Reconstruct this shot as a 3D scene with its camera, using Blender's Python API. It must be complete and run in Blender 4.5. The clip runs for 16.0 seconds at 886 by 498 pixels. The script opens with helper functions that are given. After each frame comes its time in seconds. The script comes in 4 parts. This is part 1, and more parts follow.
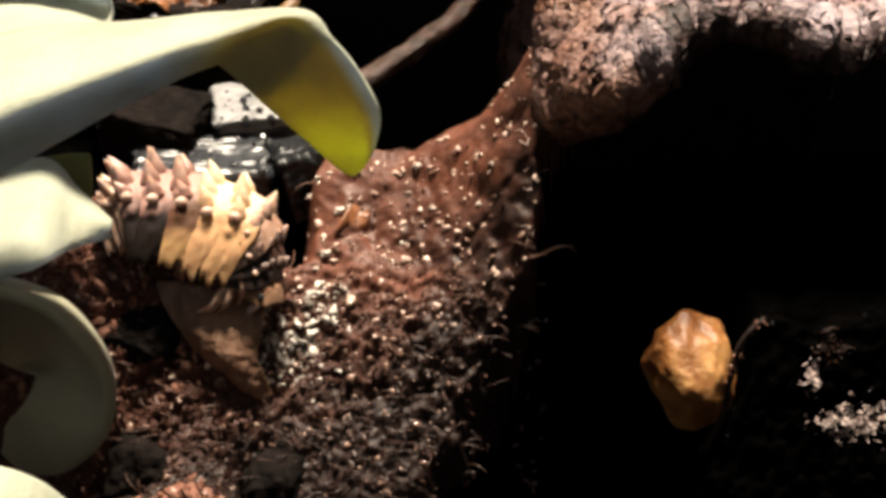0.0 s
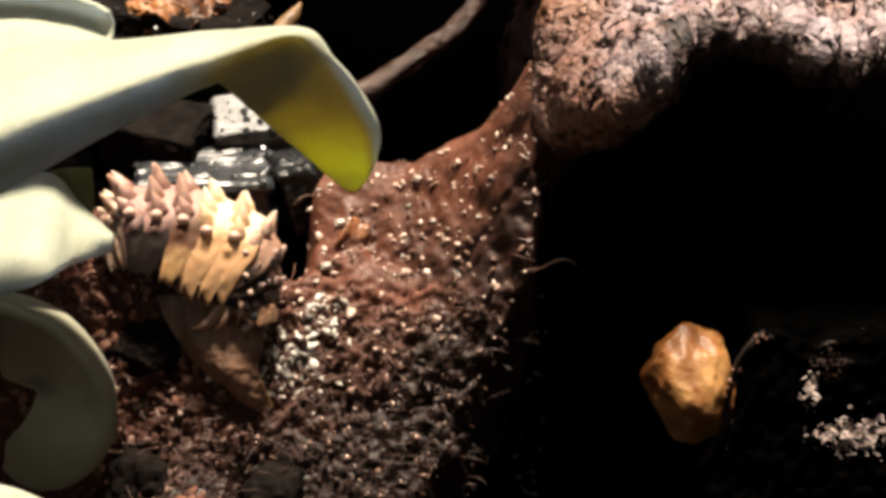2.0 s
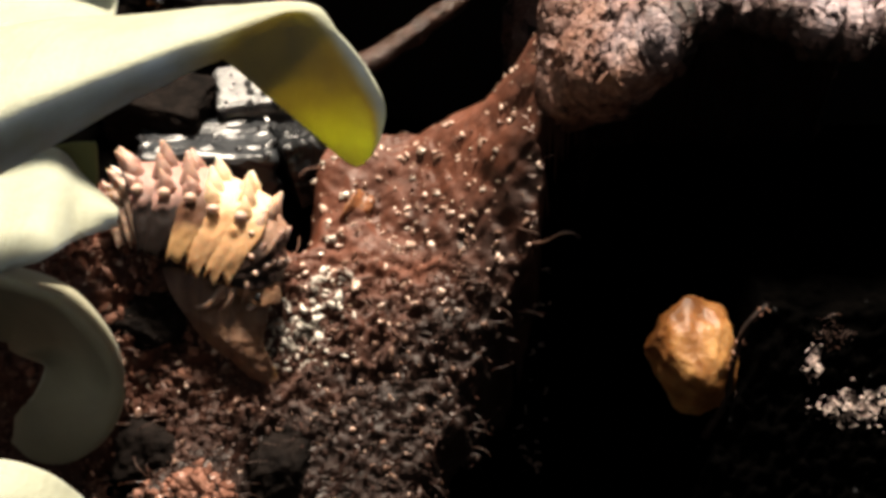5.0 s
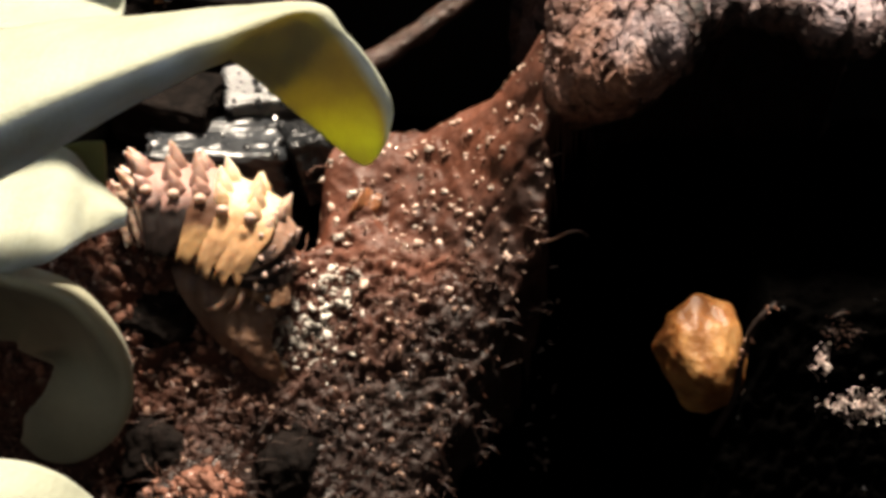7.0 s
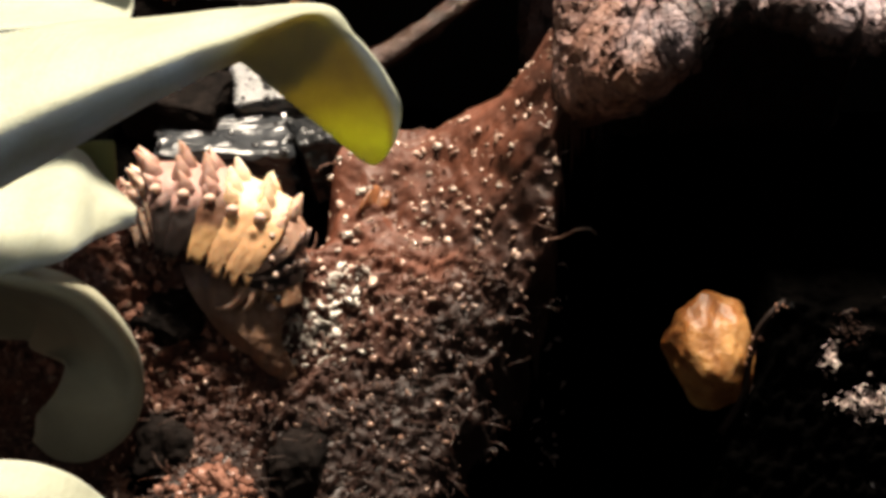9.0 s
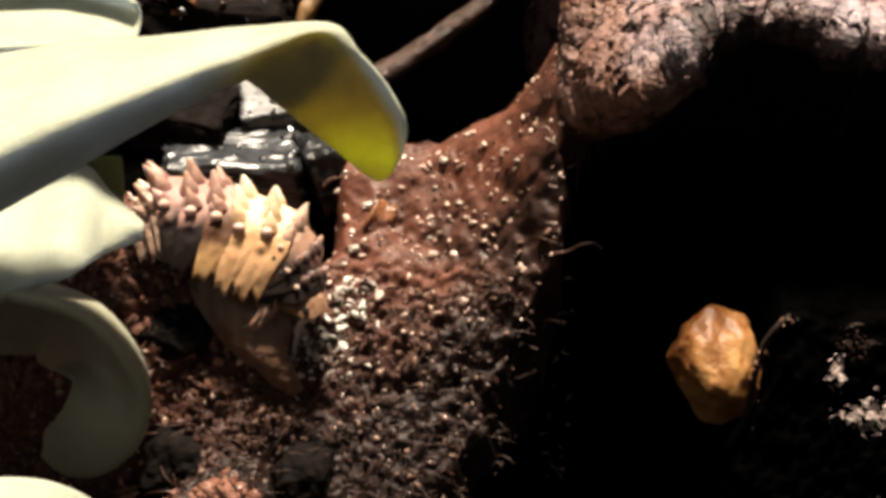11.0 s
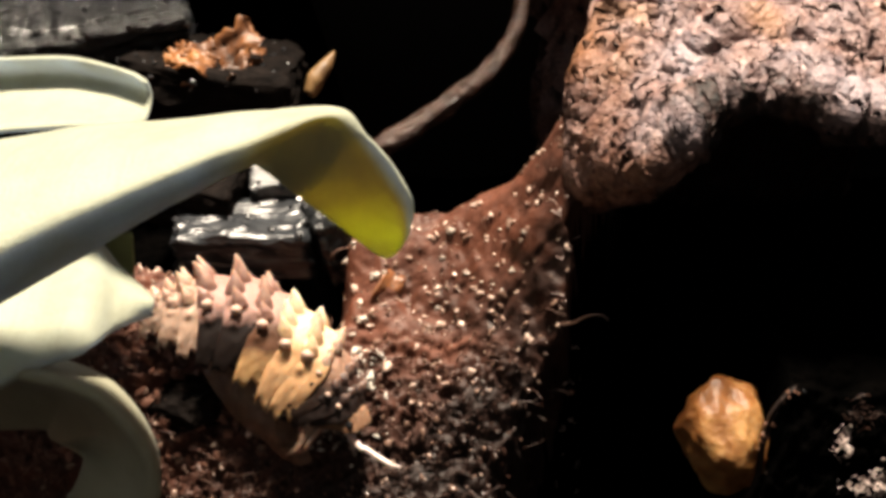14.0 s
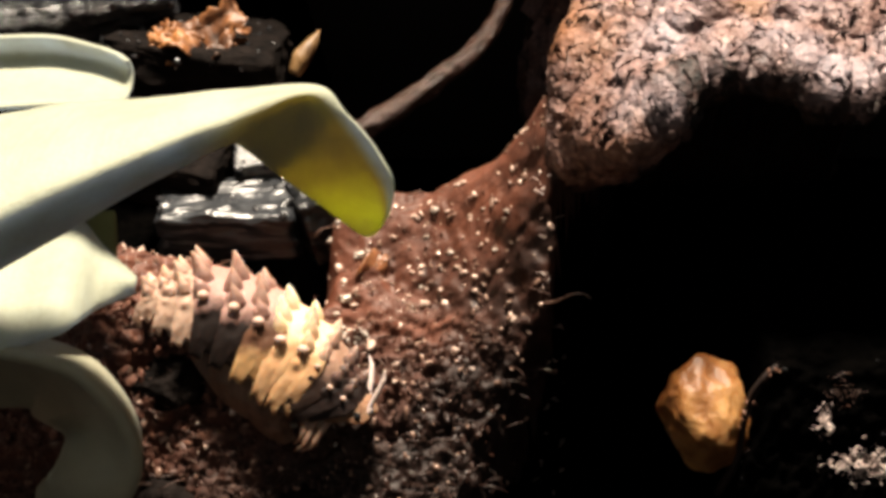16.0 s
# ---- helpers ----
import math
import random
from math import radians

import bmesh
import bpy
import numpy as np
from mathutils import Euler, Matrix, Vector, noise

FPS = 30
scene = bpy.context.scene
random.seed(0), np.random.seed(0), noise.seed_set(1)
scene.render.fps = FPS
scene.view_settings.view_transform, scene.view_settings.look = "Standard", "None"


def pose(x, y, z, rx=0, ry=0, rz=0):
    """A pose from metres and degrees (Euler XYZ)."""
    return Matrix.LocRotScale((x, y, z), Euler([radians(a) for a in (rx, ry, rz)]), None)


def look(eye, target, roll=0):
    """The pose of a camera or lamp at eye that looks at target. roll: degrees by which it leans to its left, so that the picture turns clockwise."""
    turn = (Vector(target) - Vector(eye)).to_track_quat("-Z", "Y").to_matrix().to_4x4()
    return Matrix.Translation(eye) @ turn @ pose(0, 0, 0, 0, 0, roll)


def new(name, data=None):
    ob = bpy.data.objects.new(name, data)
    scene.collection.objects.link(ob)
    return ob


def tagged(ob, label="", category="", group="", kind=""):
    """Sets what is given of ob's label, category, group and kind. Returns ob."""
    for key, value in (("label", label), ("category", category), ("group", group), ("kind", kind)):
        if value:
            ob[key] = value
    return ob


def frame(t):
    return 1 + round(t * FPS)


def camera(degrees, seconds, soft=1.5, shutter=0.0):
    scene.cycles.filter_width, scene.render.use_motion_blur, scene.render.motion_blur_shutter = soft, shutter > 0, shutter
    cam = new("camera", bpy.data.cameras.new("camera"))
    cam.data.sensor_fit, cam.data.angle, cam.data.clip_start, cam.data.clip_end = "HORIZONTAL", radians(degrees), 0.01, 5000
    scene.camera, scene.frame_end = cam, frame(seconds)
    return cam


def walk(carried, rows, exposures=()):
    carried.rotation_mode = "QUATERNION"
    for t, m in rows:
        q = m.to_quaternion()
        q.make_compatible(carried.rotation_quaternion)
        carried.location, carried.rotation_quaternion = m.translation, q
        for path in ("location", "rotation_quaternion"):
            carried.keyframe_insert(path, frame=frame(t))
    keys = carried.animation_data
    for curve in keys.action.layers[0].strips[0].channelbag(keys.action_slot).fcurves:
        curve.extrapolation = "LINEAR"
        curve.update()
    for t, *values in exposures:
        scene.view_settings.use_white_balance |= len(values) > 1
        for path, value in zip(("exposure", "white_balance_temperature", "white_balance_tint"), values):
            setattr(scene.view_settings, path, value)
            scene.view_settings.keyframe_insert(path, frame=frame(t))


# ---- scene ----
cam = camera(40, 16.0, soft=3.9)
walk(cam, [
    (0.0, pose(0.00006, -0.04322, 0.04117, 47.133, -0.499, -0.259)),
    (0.5, pose(-0.00001, -0.04301, 0.04133, 47.013, -0.491, -0.217)),
    (1.0, pose(0.00005, -0.04289, 0.04159, 46.819, -0.437, -0.195)),
    (1.5, pose(0.00013, -0.04286, 0.04167, 46.786, -0.429, -0.213)),
    (2.0, pose(0.00009, -0.04283, 0.04181, 47.046, -0.476, -0.228)),
    (2.5, pose(-0.00002, -0.04264, 0.04215, 47.066, -0.512, -0.308)),
    (3.0, pose(0.00007, -0.04251, 0.04242, 47.322, -0.447, -0.222)),
    (3.5, pose(-0.00001, -0.04227, 0.04279, 47.042, -0.426, -0.222)),
    (4.0, pose(-0.00005, -0.04270, 0.04221, 46.137, -0.427, -0.275)),
    (6.5, pose(0.00005, -0.04242, 0.04238, 45.074, -0.068, -0.038)),
    (7.0, pose(-0.00000, -0.04243, 0.04243, 45.000, -0.000, 0.000)),
    (7.5, pose(-0.00001, -0.04247, 0.04237, 44.817, 0.090, 0.038)),
    (8.0, pose(0.00010, -0.04243, 0.04240, 44.493, 0.187, 0.058)),
    (8.5, pose(0.00006, -0.04241, 0.04248, 44.350, 0.207, 0.101)),
    (9.0, pose(0.00002, -0.04216, 0.04288, 44.408, 0.386, 0.215)),
    (11.5, pose(0.00012, -0.04183, 0.04364, 44.830, 0.699, 0.426)),
    (12.0, pose(-0.00003, -0.04150, 0.04415, 45.250, 0.631, 0.307)),
    (12.5, pose(-0.00006, -0.04153, 0.04426, 45.527, 0.711, 0.347)),
    (13.0, pose(-0.00003, -0.04154, 0.04420, 45.732, 0.880, 0.491)),
    (13.5, pose(-0.00000, -0.04144, 0.04434, 45.890, 1.082, 0.572)),
    (14.0, pose(0.00021, -0.04121, 0.04479, 46.523, 1.179, 0.537)),
    (14.5, pose(0.00130, -0.04132, 0.04475, 46.829, 0.678, -0.029)),
    (15.0, pose(0.00121, -0.04166, 0.04425, 46.393, 0.814, 0.096)),
    (15.5, pose(0.00095, -0.04158, 0.04442, 46.082, 0.964, 0.230)),
    (16.0, pose(0.00087, -0.04137, 0.04470, 45.692, 1.086, 0.399)),
])

# ---- light: one round lamp over the open tub, nearly overhead ----
world = bpy.data.worlds.new("world")
scene.world = world
world.use_nodes = True
world.node_tree.nodes["Background"].inputs[0].default_value = (1.0, 0.9, 0.8, 1)
world.node_tree.nodes["Background"].inputs[1].default_value = 0.11
lamp_data = bpy.data.lights.new("tub_lamp", "AREA")
lamp_data.shape, lamp_data.size, lamp_data.energy, lamp_data.color = "DISK", 0.06, 5.35, (1.0, 0.865, 0.69)
lamp = new("tub_lamp", lamp_data)
LIGHT = Vector((0.04, 0.39, 0.92)).normalized()
lamp.matrix_world = look(LIGHT * 0.34, (0, 0, 0))
scene.view_settings.exposure = 0.0

MM = 0.001


# ---- materials ----
def material(name):
    m = bpy.data.materials.new(name)
    m.use_nodes = True
    return m, m.node_tree, m.node_tree.nodes["Principled BSDF"]


def ramp(tree, fac, stops):
    n = tree.nodes.new("ShaderNodeValToRGB")
    while len(n.color_ramp.elements) < len(stops):
        n.color_ramp.elements.new(0.5)
    for e, (p, c) in zip(n.color_ramp.elements, stops):
        e.position, e.color = p, (*c, 1)
    tree.links.new(fac, n.inputs[0])
    return n.outputs[0]


def noise_tex(tree, scale, detail=6, rough=0.6, coord="Object", stretch=None):
    tc = tree.nodes.new("ShaderNodeTexCoord")
    out = tc.outputs[coord]
    if stretch:
        mp = tree.nodes.new("ShaderNodeMapping")
        mp.inputs["Scale"].default_value = stretch
        tree.links.new(out, mp.inputs[0])
        out = mp.outputs[0]
    n = tree.nodes.new("ShaderNodeTexNoise")
    n.inputs["Scale"].default_value, n.inputs["Detail"].default_value, n.inputs["Roughness"].default_value = scale, detail, rough
    tree.links.new(out, n.inputs["Vector"])
    return n.outputs[0]


def mixed(tree, fac, a, b, mode="MIX"):
    n = tree.nodes.new("ShaderNodeMix")
    n.data_type, n.blend_type = "RGBA", mode
    for sock, v in ((n.inputs[0], fac), (n.inputs[6], a), (n.inputs[7], b)):
        if isinstance(v, (int, float)):
            sock.default_value = v
        elif isinstance(v, tuple):
            sock.default_value = (*v, 1)
        else:
            tree.links.new(v, sock)
    return n.outputs[2]


def bumped(tree, bsdf, height, strength, dist):
    b = tree.nodes.new("ShaderNodeBump")
    b.inputs["Strength"].default_value, b.inputs["Distance"].default_value = strength, dist
    tree.links.new(height, b.inputs["Height"])
    tree.links.new(b.outputs[0], bsdf.inputs["Normal"])


def soil_material(name, dark, mid, light, rough=(0.5, 0.9), scale=900, spec=0.3, lower=None):
    """lower: tint of the darker, greyer soil low on the bank, and of painted shade."""
    m, t, b = material(name)
    n1, n2 = noise_tex(t, scale), noise_tex(t, scale / 7, 4)
    c = mixed(t, 0.45, ramp(t, n1, [(0.3, dark), (0.55, mid), (0.78, light)]), ramp(t, n2, [(0.3, dark), (0.7, light)]))
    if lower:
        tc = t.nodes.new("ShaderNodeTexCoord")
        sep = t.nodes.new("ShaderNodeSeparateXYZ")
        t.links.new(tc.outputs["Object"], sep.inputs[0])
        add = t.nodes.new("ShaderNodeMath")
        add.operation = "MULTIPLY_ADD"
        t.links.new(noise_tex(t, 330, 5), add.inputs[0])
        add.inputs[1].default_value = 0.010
        # sideways slant: shade towards the pit is painted in as darker soil
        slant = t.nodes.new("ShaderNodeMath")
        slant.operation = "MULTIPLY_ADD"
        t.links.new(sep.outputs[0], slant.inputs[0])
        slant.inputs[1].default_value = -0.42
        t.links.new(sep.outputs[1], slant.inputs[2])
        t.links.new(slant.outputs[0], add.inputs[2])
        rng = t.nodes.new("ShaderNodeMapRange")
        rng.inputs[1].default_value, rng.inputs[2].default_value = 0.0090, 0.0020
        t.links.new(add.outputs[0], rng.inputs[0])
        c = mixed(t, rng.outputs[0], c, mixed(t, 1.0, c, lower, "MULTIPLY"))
    t.links.new(c, b.inputs["Base Color"])
    b.inputs["Specular IOR Level"].default_value = spec
    r = ramp(t, noise_tex(t, scale * 0.6), [(0.35, (rough[0],) * 3), (0.65, (rough[1],) * 3)])
    t.links.new(r, b.inputs["Roughness"])
    bumped(t, b, noise_tex(t, scale * 2.2), 0.6, 0.00012)
    return m


def leaf_material(name, top, glow, amount, shade):
    """amount: how much light the leaf lets through where the blade is thick, and where it is thin."""
    m, t, b = material(name)
    c = mixed(t, ramp(t, noise_tex(t, 260), [(0.35, (0, 0, 0)), (0.7, (1, 1, 1))]), top, tuple(x * 0.82 for x in top))
    t.links.new(c, b.inputs["Base Color"])
    b.inputs["Roughness"].default_value = 0.62
    b.inputs["Sheen Weight"].default_value = 0.35 if top[0] > 0.5 else 0.1
    b.inputs["Sheen Tint"].default_value = (0.72, 0.86, 1.0, 1)
    down = mixed(t, 0.5, noise_tex(t, 5200, 3), noise_tex(t, 2600, 2, stretch=(1, 0.12, 0.12)))
    bumped(t, b, down, 0.7, 0.00012)
    tr = t.nodes.new("ShaderNodeBsdfTranslucent")
    thin = t.nodes.new("ShaderNodeAttribute")
    thin.attribute_name = "thin"
    tint = ramp(t, thin.outputs["Fac"], [(0.0, shade), (0.5, (0.42, 0.34, 0.045)), (1.0, glow)])
    t.links.new(mixed(t, 1.0, tint, ramp(t, noise_tex(t, 420), [(0.35, (1, 1, 1)), (0.68, (0.62, 0.56, 0.5))]), "MULTIPLY"), tr.inputs[0])
    rng = t.nodes.new("ShaderNodeMapRange")
    rng.inputs[2].default_value = 0.55
    rng.inputs[3].default_value, rng.inputs[4].default_value = amount
    t.links.new(thin.outputs["Fac"], rng.inputs[0])
    mx = t.nodes.new("ShaderNodeMixShader")
    t.links.new(rng.outputs[0], mx.inputs[0])
    t.links.new(b.outputs[0], mx.inputs[1])
    t.links.new(tr.outputs[0], mx.inputs[2])
    t.links.new(mx.outputs[0], t.nodes["Material Output"].inputs[0])
    return m


def simple_material(name, stops, scale, rough=0.5, bump=0.4, dist=0.0001, stretch=None, spec=0.5, sss=0.0, depth=1.0):
    m, t, b = material(name)
    t.links.new(ramp(t, noise_tex(t, scale, stretch=stretch), stops), b.inputs["Base Color"])
    b.inputs["Roughness"].default_value, b.inputs["Specular IOR Level"].default_value = rough, spec
    if sss:
        b.inputs["Subsurface Weight"].default_value = sss
        b.inputs["Subsurface Radius"].default_value = (0.0006, 0.0004, 0.0002)
        b.inputs["Subsurface Scale"].default_value = depth
    bumped(t, b, noise_tex(t, scale * 2, stretch=stretch), bump, dist)
    return m


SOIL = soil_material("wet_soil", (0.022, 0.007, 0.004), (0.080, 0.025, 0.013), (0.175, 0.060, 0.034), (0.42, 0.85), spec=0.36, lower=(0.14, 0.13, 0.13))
# near-black: charcoal behind the bank, and the shade painted into the pit
CHARCOAL_AND_SHADE = simple_material("charcoal_and_shade", [(0.3, (0.0004, 0.0004, 0.0004)), (0.7, (0.0014, 0.0012, 0.0011))], 900, 0.95, 0.8, 0.0002, spec=0.0)
RED_CRUMB = soil_material("red_crumb", (0.08, 0.03, 0.02), (0.22, 0.09, 0.06), (0.42, 0.24, 0.18), (0.2, 0.5), 600)
CRUMB = soil_material("soil_crumb", (0.045, 0.018, 0.012), (0.12, 0.05, 0.033), (0.26, 0.13, 0.09), (0.3, 0.7), 600, 0.5, lower=(0.25, 0.225, 0.225))
LEAF = leaf_material("pale_leaf", (0.71, 0.73, 0.54), (0.60, 0.63, 0.012), (0.55, 0.60), (0.44, 0.52, 0.64))
# olive copy of the leaf colour, darkened to paint in its shade
LEAF_OLIVE_SHADED = leaf_material("olive_shaded_leaf", (0.15, 0.16, 0.05), (0.2, 0.22, 0.04), (0.3, 0.3), (0.2, 0.2, 0.05))
LEAF_DULL = leaf_material("grey_green_leaf", (0.40, 0.385, 0.275), (0.3, 0.3, 0.15), (0.3, 0.3), (0.46, 0.43, 0.30))


def bark_material(name="cork_bark", loose=False):
    """loose: flakes and crumbs of the bark, each of its own tone."""
    m, t, b = material(name)
    cells = t.nodes.new("ShaderNodeTexVoronoi")
    cells.inputs["Scale"].default_value = 4200
    t.links.new(t.nodes.new("ShaderNodeTexCoord").outputs["Object"], cells.inputs["Vector"])
    grain, fine, broad, warm = cells.outputs["Color"], noise_tex(t, 1500, 8, 0.7), noise_tex(t, 210, 4), noise_tex(t, 130, 3)
    base = ramp(t, mixed(t, 0.35, fine, grain), [(0.36, (0.020, 0.010, 0.008)), (0.47, (0.105, 0.055, 0.045)), (0.59, (0.21, 0.130, 0.115)), (0.73, (0.48, 0.37, 0.34))])
    tint = ramp(t, broad, [(0.32, (0.24, 0.11, 0.06)), (0.45, (0.26, 0.145, 0.13)), (0.55, (0.33, 0.26, 0.29)), (0.7, (0.50, 0.45, 0.52))])
    rust = mixed(t, ramp(t, warm, [(0.52, (0, 0, 0)), (0.68, (0.5, 0.5, 0.5))]), mixed(t, 0.42, base, tint), (0.44, 0.21, 0.08))
    soil = t.nodes.new("ShaderNodeAttribute")
    soil.attribute_name = "soiled"
    rust = mixed(t, soil.outputs["Fac"], rust, mixed(t, 1.0, rust, (0.72, 0.60, 0.51), "MULTIPLY"))
    # shade under the arch, painted dark along the lower lip
    lip_shade = t.nodes.new("ShaderNodeAttribute")
    lip_shade.attribute_name = "lip_shade"
    # wet: bark colour with that shade mixed in
    wet = mixed(t, lip_shade.outputs["Fac"], rust, mixed(t, 1.0, base, (0.13, 0.08, 0.068), "MULTIPLY"))
    if loose:
        each = t.nodes.new("ShaderNodeNewGeometry").outputs["Random Per Island"]
        wet = mixed(t, 0.75, wet, ramp(t, each, [(0.0, (0.010, 0.005, 0.004)), (0.45, (0.08, 0.038, 0.026)), (0.78, (0.24, 0.14, 0.10)), (1.0, (0.72, 0.58, 0.46))]))
    t.links.new(wet, b.inputs["Base Color"])
    b.inputs["Roughness"].default_value = 0.6
    bumped(t, b, mixed(t, 0.5, noise_tex(t, 2600, 6, 0.7), cells.outputs["Distance"]), 0.9, 0.00015)
    return m


BARK = bark_material()
BARK_LOOSE = bark_material("bark_crumbs", True)
PALE = simple_material("pale_fluff", [(0.3, (0.48, 0.35, 0.32)), (0.7, (0.84, 0.71, 0.67))], 900, 0.35, 0.5, 0.0001)
ROCK = simple_material("black_charcoal", [(0.3, (0.003, 0.0035, 0.004)), (0.7, (0.014, 0.015, 0.017))], 1500, 0.30, 0.5, 0.00010, stretch=(1, 0.6, 1), spec=0.3)
SLATE = simple_material("slaty_charcoal", [(0.3, (0.009, 0.010, 0.012)), (0.7, (0.034, 0.037, 0.042))], 1100, 0.30, 0.5, 0.00010, stretch=(0.5, 1, 1.6), spec=0.5)
SHEEN = simple_material("wet_sheen_charcoal", [(0.3, (0.03, 0.03, 0.033)), (0.7, (0.12, 0.12, 0.125))], 2200, 0.30, 0.8, 0.00012, spec=1.0)
DULL = simple_material("dull_charcoal", [(0.3, (0.002, 0.0016, 0.0015)), (0.7, (0.011, 0.008, 0.007))], 1100, 0.8, 0.8, 0.0002, spec=0.05)
GLINTY = simple_material("glinting_charcoal", [(0.3, (0.004, 0.004, 0.005)), (0.7, (0.014, 0.014, 0.016))], 320, 0.2, 1.0, 0.0012, spec=0.5)
WET_CHAR = simple_material("wet_charcoal", [(0.3, (0.004, 0.004, 0.005)), (0.7, (0.03, 0.03, 0.033))], 1500, 0.27, 0.3, 0.00005, spec=1.0)
RESIN = simple_material("amber_lump", [(0.36, (0.060, 0.018, 0.004)), (0.5, (0.19, 0.075, 0.020)), (0.68, (0.42, 0.23, 0.09))], 260, 0.45, 1.0, 0.0004, spec=0.4, sss=0.5, depth=1.6)
STEM = simple_material("brown_root", [(0.3, (0.016, 0.008, 0.006)), (0.7, (0.075, 0.040, 0.030))], 900, 0.3, 1.0, 0.0004)
ORANGE = simple_material("orange_debris", [(0.38, (0.020, 0.008, 0.004)), (0.52, (0.15, 0.055, 0.018)), (0.72, (0.40, 0.17, 0.05))], 420, 0.5, 0.7, 0.0002)
TUB = simple_material("black_plastic", [(0.3, (0.012, 0.012, 0.012)), (0.7, (0.02, 0.02, 0.02))], 60, 0.5, 0.1, 0.0005)


# ---- mesh helpers (all lengths in millimetres) ----
def mesh_from(name, verts, faces, mat, smooth=True):
    me = bpy.data.meshes.new(name)
    me.from_pydata([tuple(c * MM for c in v) for v in verts], [], faces)
    me.materials.append(mat)
    if smooth:
        me.polygons.foreach_set("use_smooth", [True] * len(me.polygons))
    me.update()
    return me


def part(name, me, parent, label=""):
    ob = new(name, me)
    ob.parent = parent
    if label:
        ob["label"] = label
    return ob


def catmull(pts, n):
    """n points along a smooth line through pts."""
    p = np.array(pts, float)
    q = np.vstack([2 * p[0] - p[1], p, 2 * p[-1] - p[-2]])
    out = []
    for s in np.linspace(0, len(p) - 1, n):
        i = min(int(s), len(p) - 2)
        f = s - i
        a, b, c, d = q[i:i + 4]
        out.append(0.5 * (2 * b + (c - a) * f + (2 * a - 5 * b + 4 * c - d) * f * f + (3 * b - a - 3 * c + d) * f ** 3))
    return np.array(out)


def loft(rows, nu, nv):
    """A smooth sheet through rows of points: nu along the rows' order, nv along each row."""
    g = np.array([catmull(r, nv) for r in rows])
    return np.stack([catmull(g[:, j], nu) for j in range(nv)], 1)


def sheet_normals(g):
    n = np.cross(np.gradient(g, axis=0), np.gradient(g, axis=1))
    return n / (np.linalg.norm(n, axis=2, keepdims=True) + 1e-12)


def slab(name, g, thick, mat, rough=0.0, size=1.0, seed=0, edge=True):
    """A sheet with thickness (down its normal), rounded margin and optional uneven face."""
    n = sheet_normals(g)
    nu, nv = g.shape[:2]
    top, low = g.copy(), g - n * thick
    if rough:
        for i in range(nu):
            for j in range(nv):
                p = Vector(g[i, j])
                d = rough * (noise.fractal((p + Vector((seed, 0, 0))) / size, 0.9, 2.1, 5) * 1.0)
                top[i, j] += n[i, j] * d
                low[i, j] -= n[i, j] * rough * noise.fractal((p + Vector((0, seed + 9, 0))) / size, 0.9, 2.1, 3)
    mid = (top + low) / 2
    verts = [tuple(v) for v in top.reshape(-1, 3)] + [tuple(v) for v in low.reshape(-1, 3)]
    off, faces = nu * nv, []
    for i in range(nu - 1):
        for j in range(nv - 1):
            a, b, c, d = i * nv + j, (i + 1) * nv + j, (i + 1) * nv + j + 1, i * nv + j + 1
            faces += [(a, b, c, d), (off + d, off + c, off + b, off + a)]
    ring = [(i, 0) for i in range(nu)] + [(nu - 1, j) for j in range(1, nv)] + [(i, nv - 1) for i in range(nu - 2, -1, -1)] + [(0, j) for j in range(nv - 2, 0, -1)]
    centre = g.reshape(-1, 3).mean(0)
    base = len(verts)
    for k, (i, j) in enumerate(ring):
        i2, j2 = min(max(i, 1), nu - 2), min(max(j, 1), nv - 2)
        out = g[i, j] - g[i2, j2]
        out = out / (np.linalg.norm(out) + 1e-9) * thick * 0.4
        verts.append(tuple(mid[i, j] + out))
    m = len(ring)
    for k in range(m):
        k2 = (k + 1) % m
        a, b = ring[k][0] * nv + ring[k][1], ring[k2][0] * nv + ring[k2][1]
        faces += [(a, base + k, base + k2, b), (base + k, off + a, off + b, base + k2)]
    return mesh_from(name, verts, faces, mat)


def tube(pts, radii, n=8, steps=None, wob=0.0):
    """Verts and faces of a tapered tube along a smooth line."""
    steps = steps or len(pts) * 4
    line, rad = catmull(pts, steps), np.interp(np.linspace(0, 1, steps), np.linspace(0, 1, len(radii)), radii)
    verts, faces = [], []
    side = Vector((0.3, 0.2, 0.9))
    for i in range(steps):
        d = Vector(line[min(i + 1, steps - 1)] - line[max(i - 1, 0)]).normalized()
        x = (side - d * side.dot(d)).normalized()
        y = d.cross(x)
        side = x
        for k in range(n):
            a = 2 * math.pi * k / n
            r = rad[i] * (1 + wob * noise.noise(Vector(line[i]) * 0.9 + Vector((k * 0.8, 0, 0))))
            verts.append(tuple(Vector(line[i]) + (x * math.cos(a) + y * math.sin(a)) * r))
    for i in range(steps - 1):
        for k in range(n):
            faces.append((i * n + k, i * n + (k + 1) % n, (i + 1) * n + (k + 1) % n, (i + 1) * n + k))
    faces += [tuple(range(n - 1, -1, -1)), tuple((steps - 1) * n + k for k in range(n))]
    return verts, faces


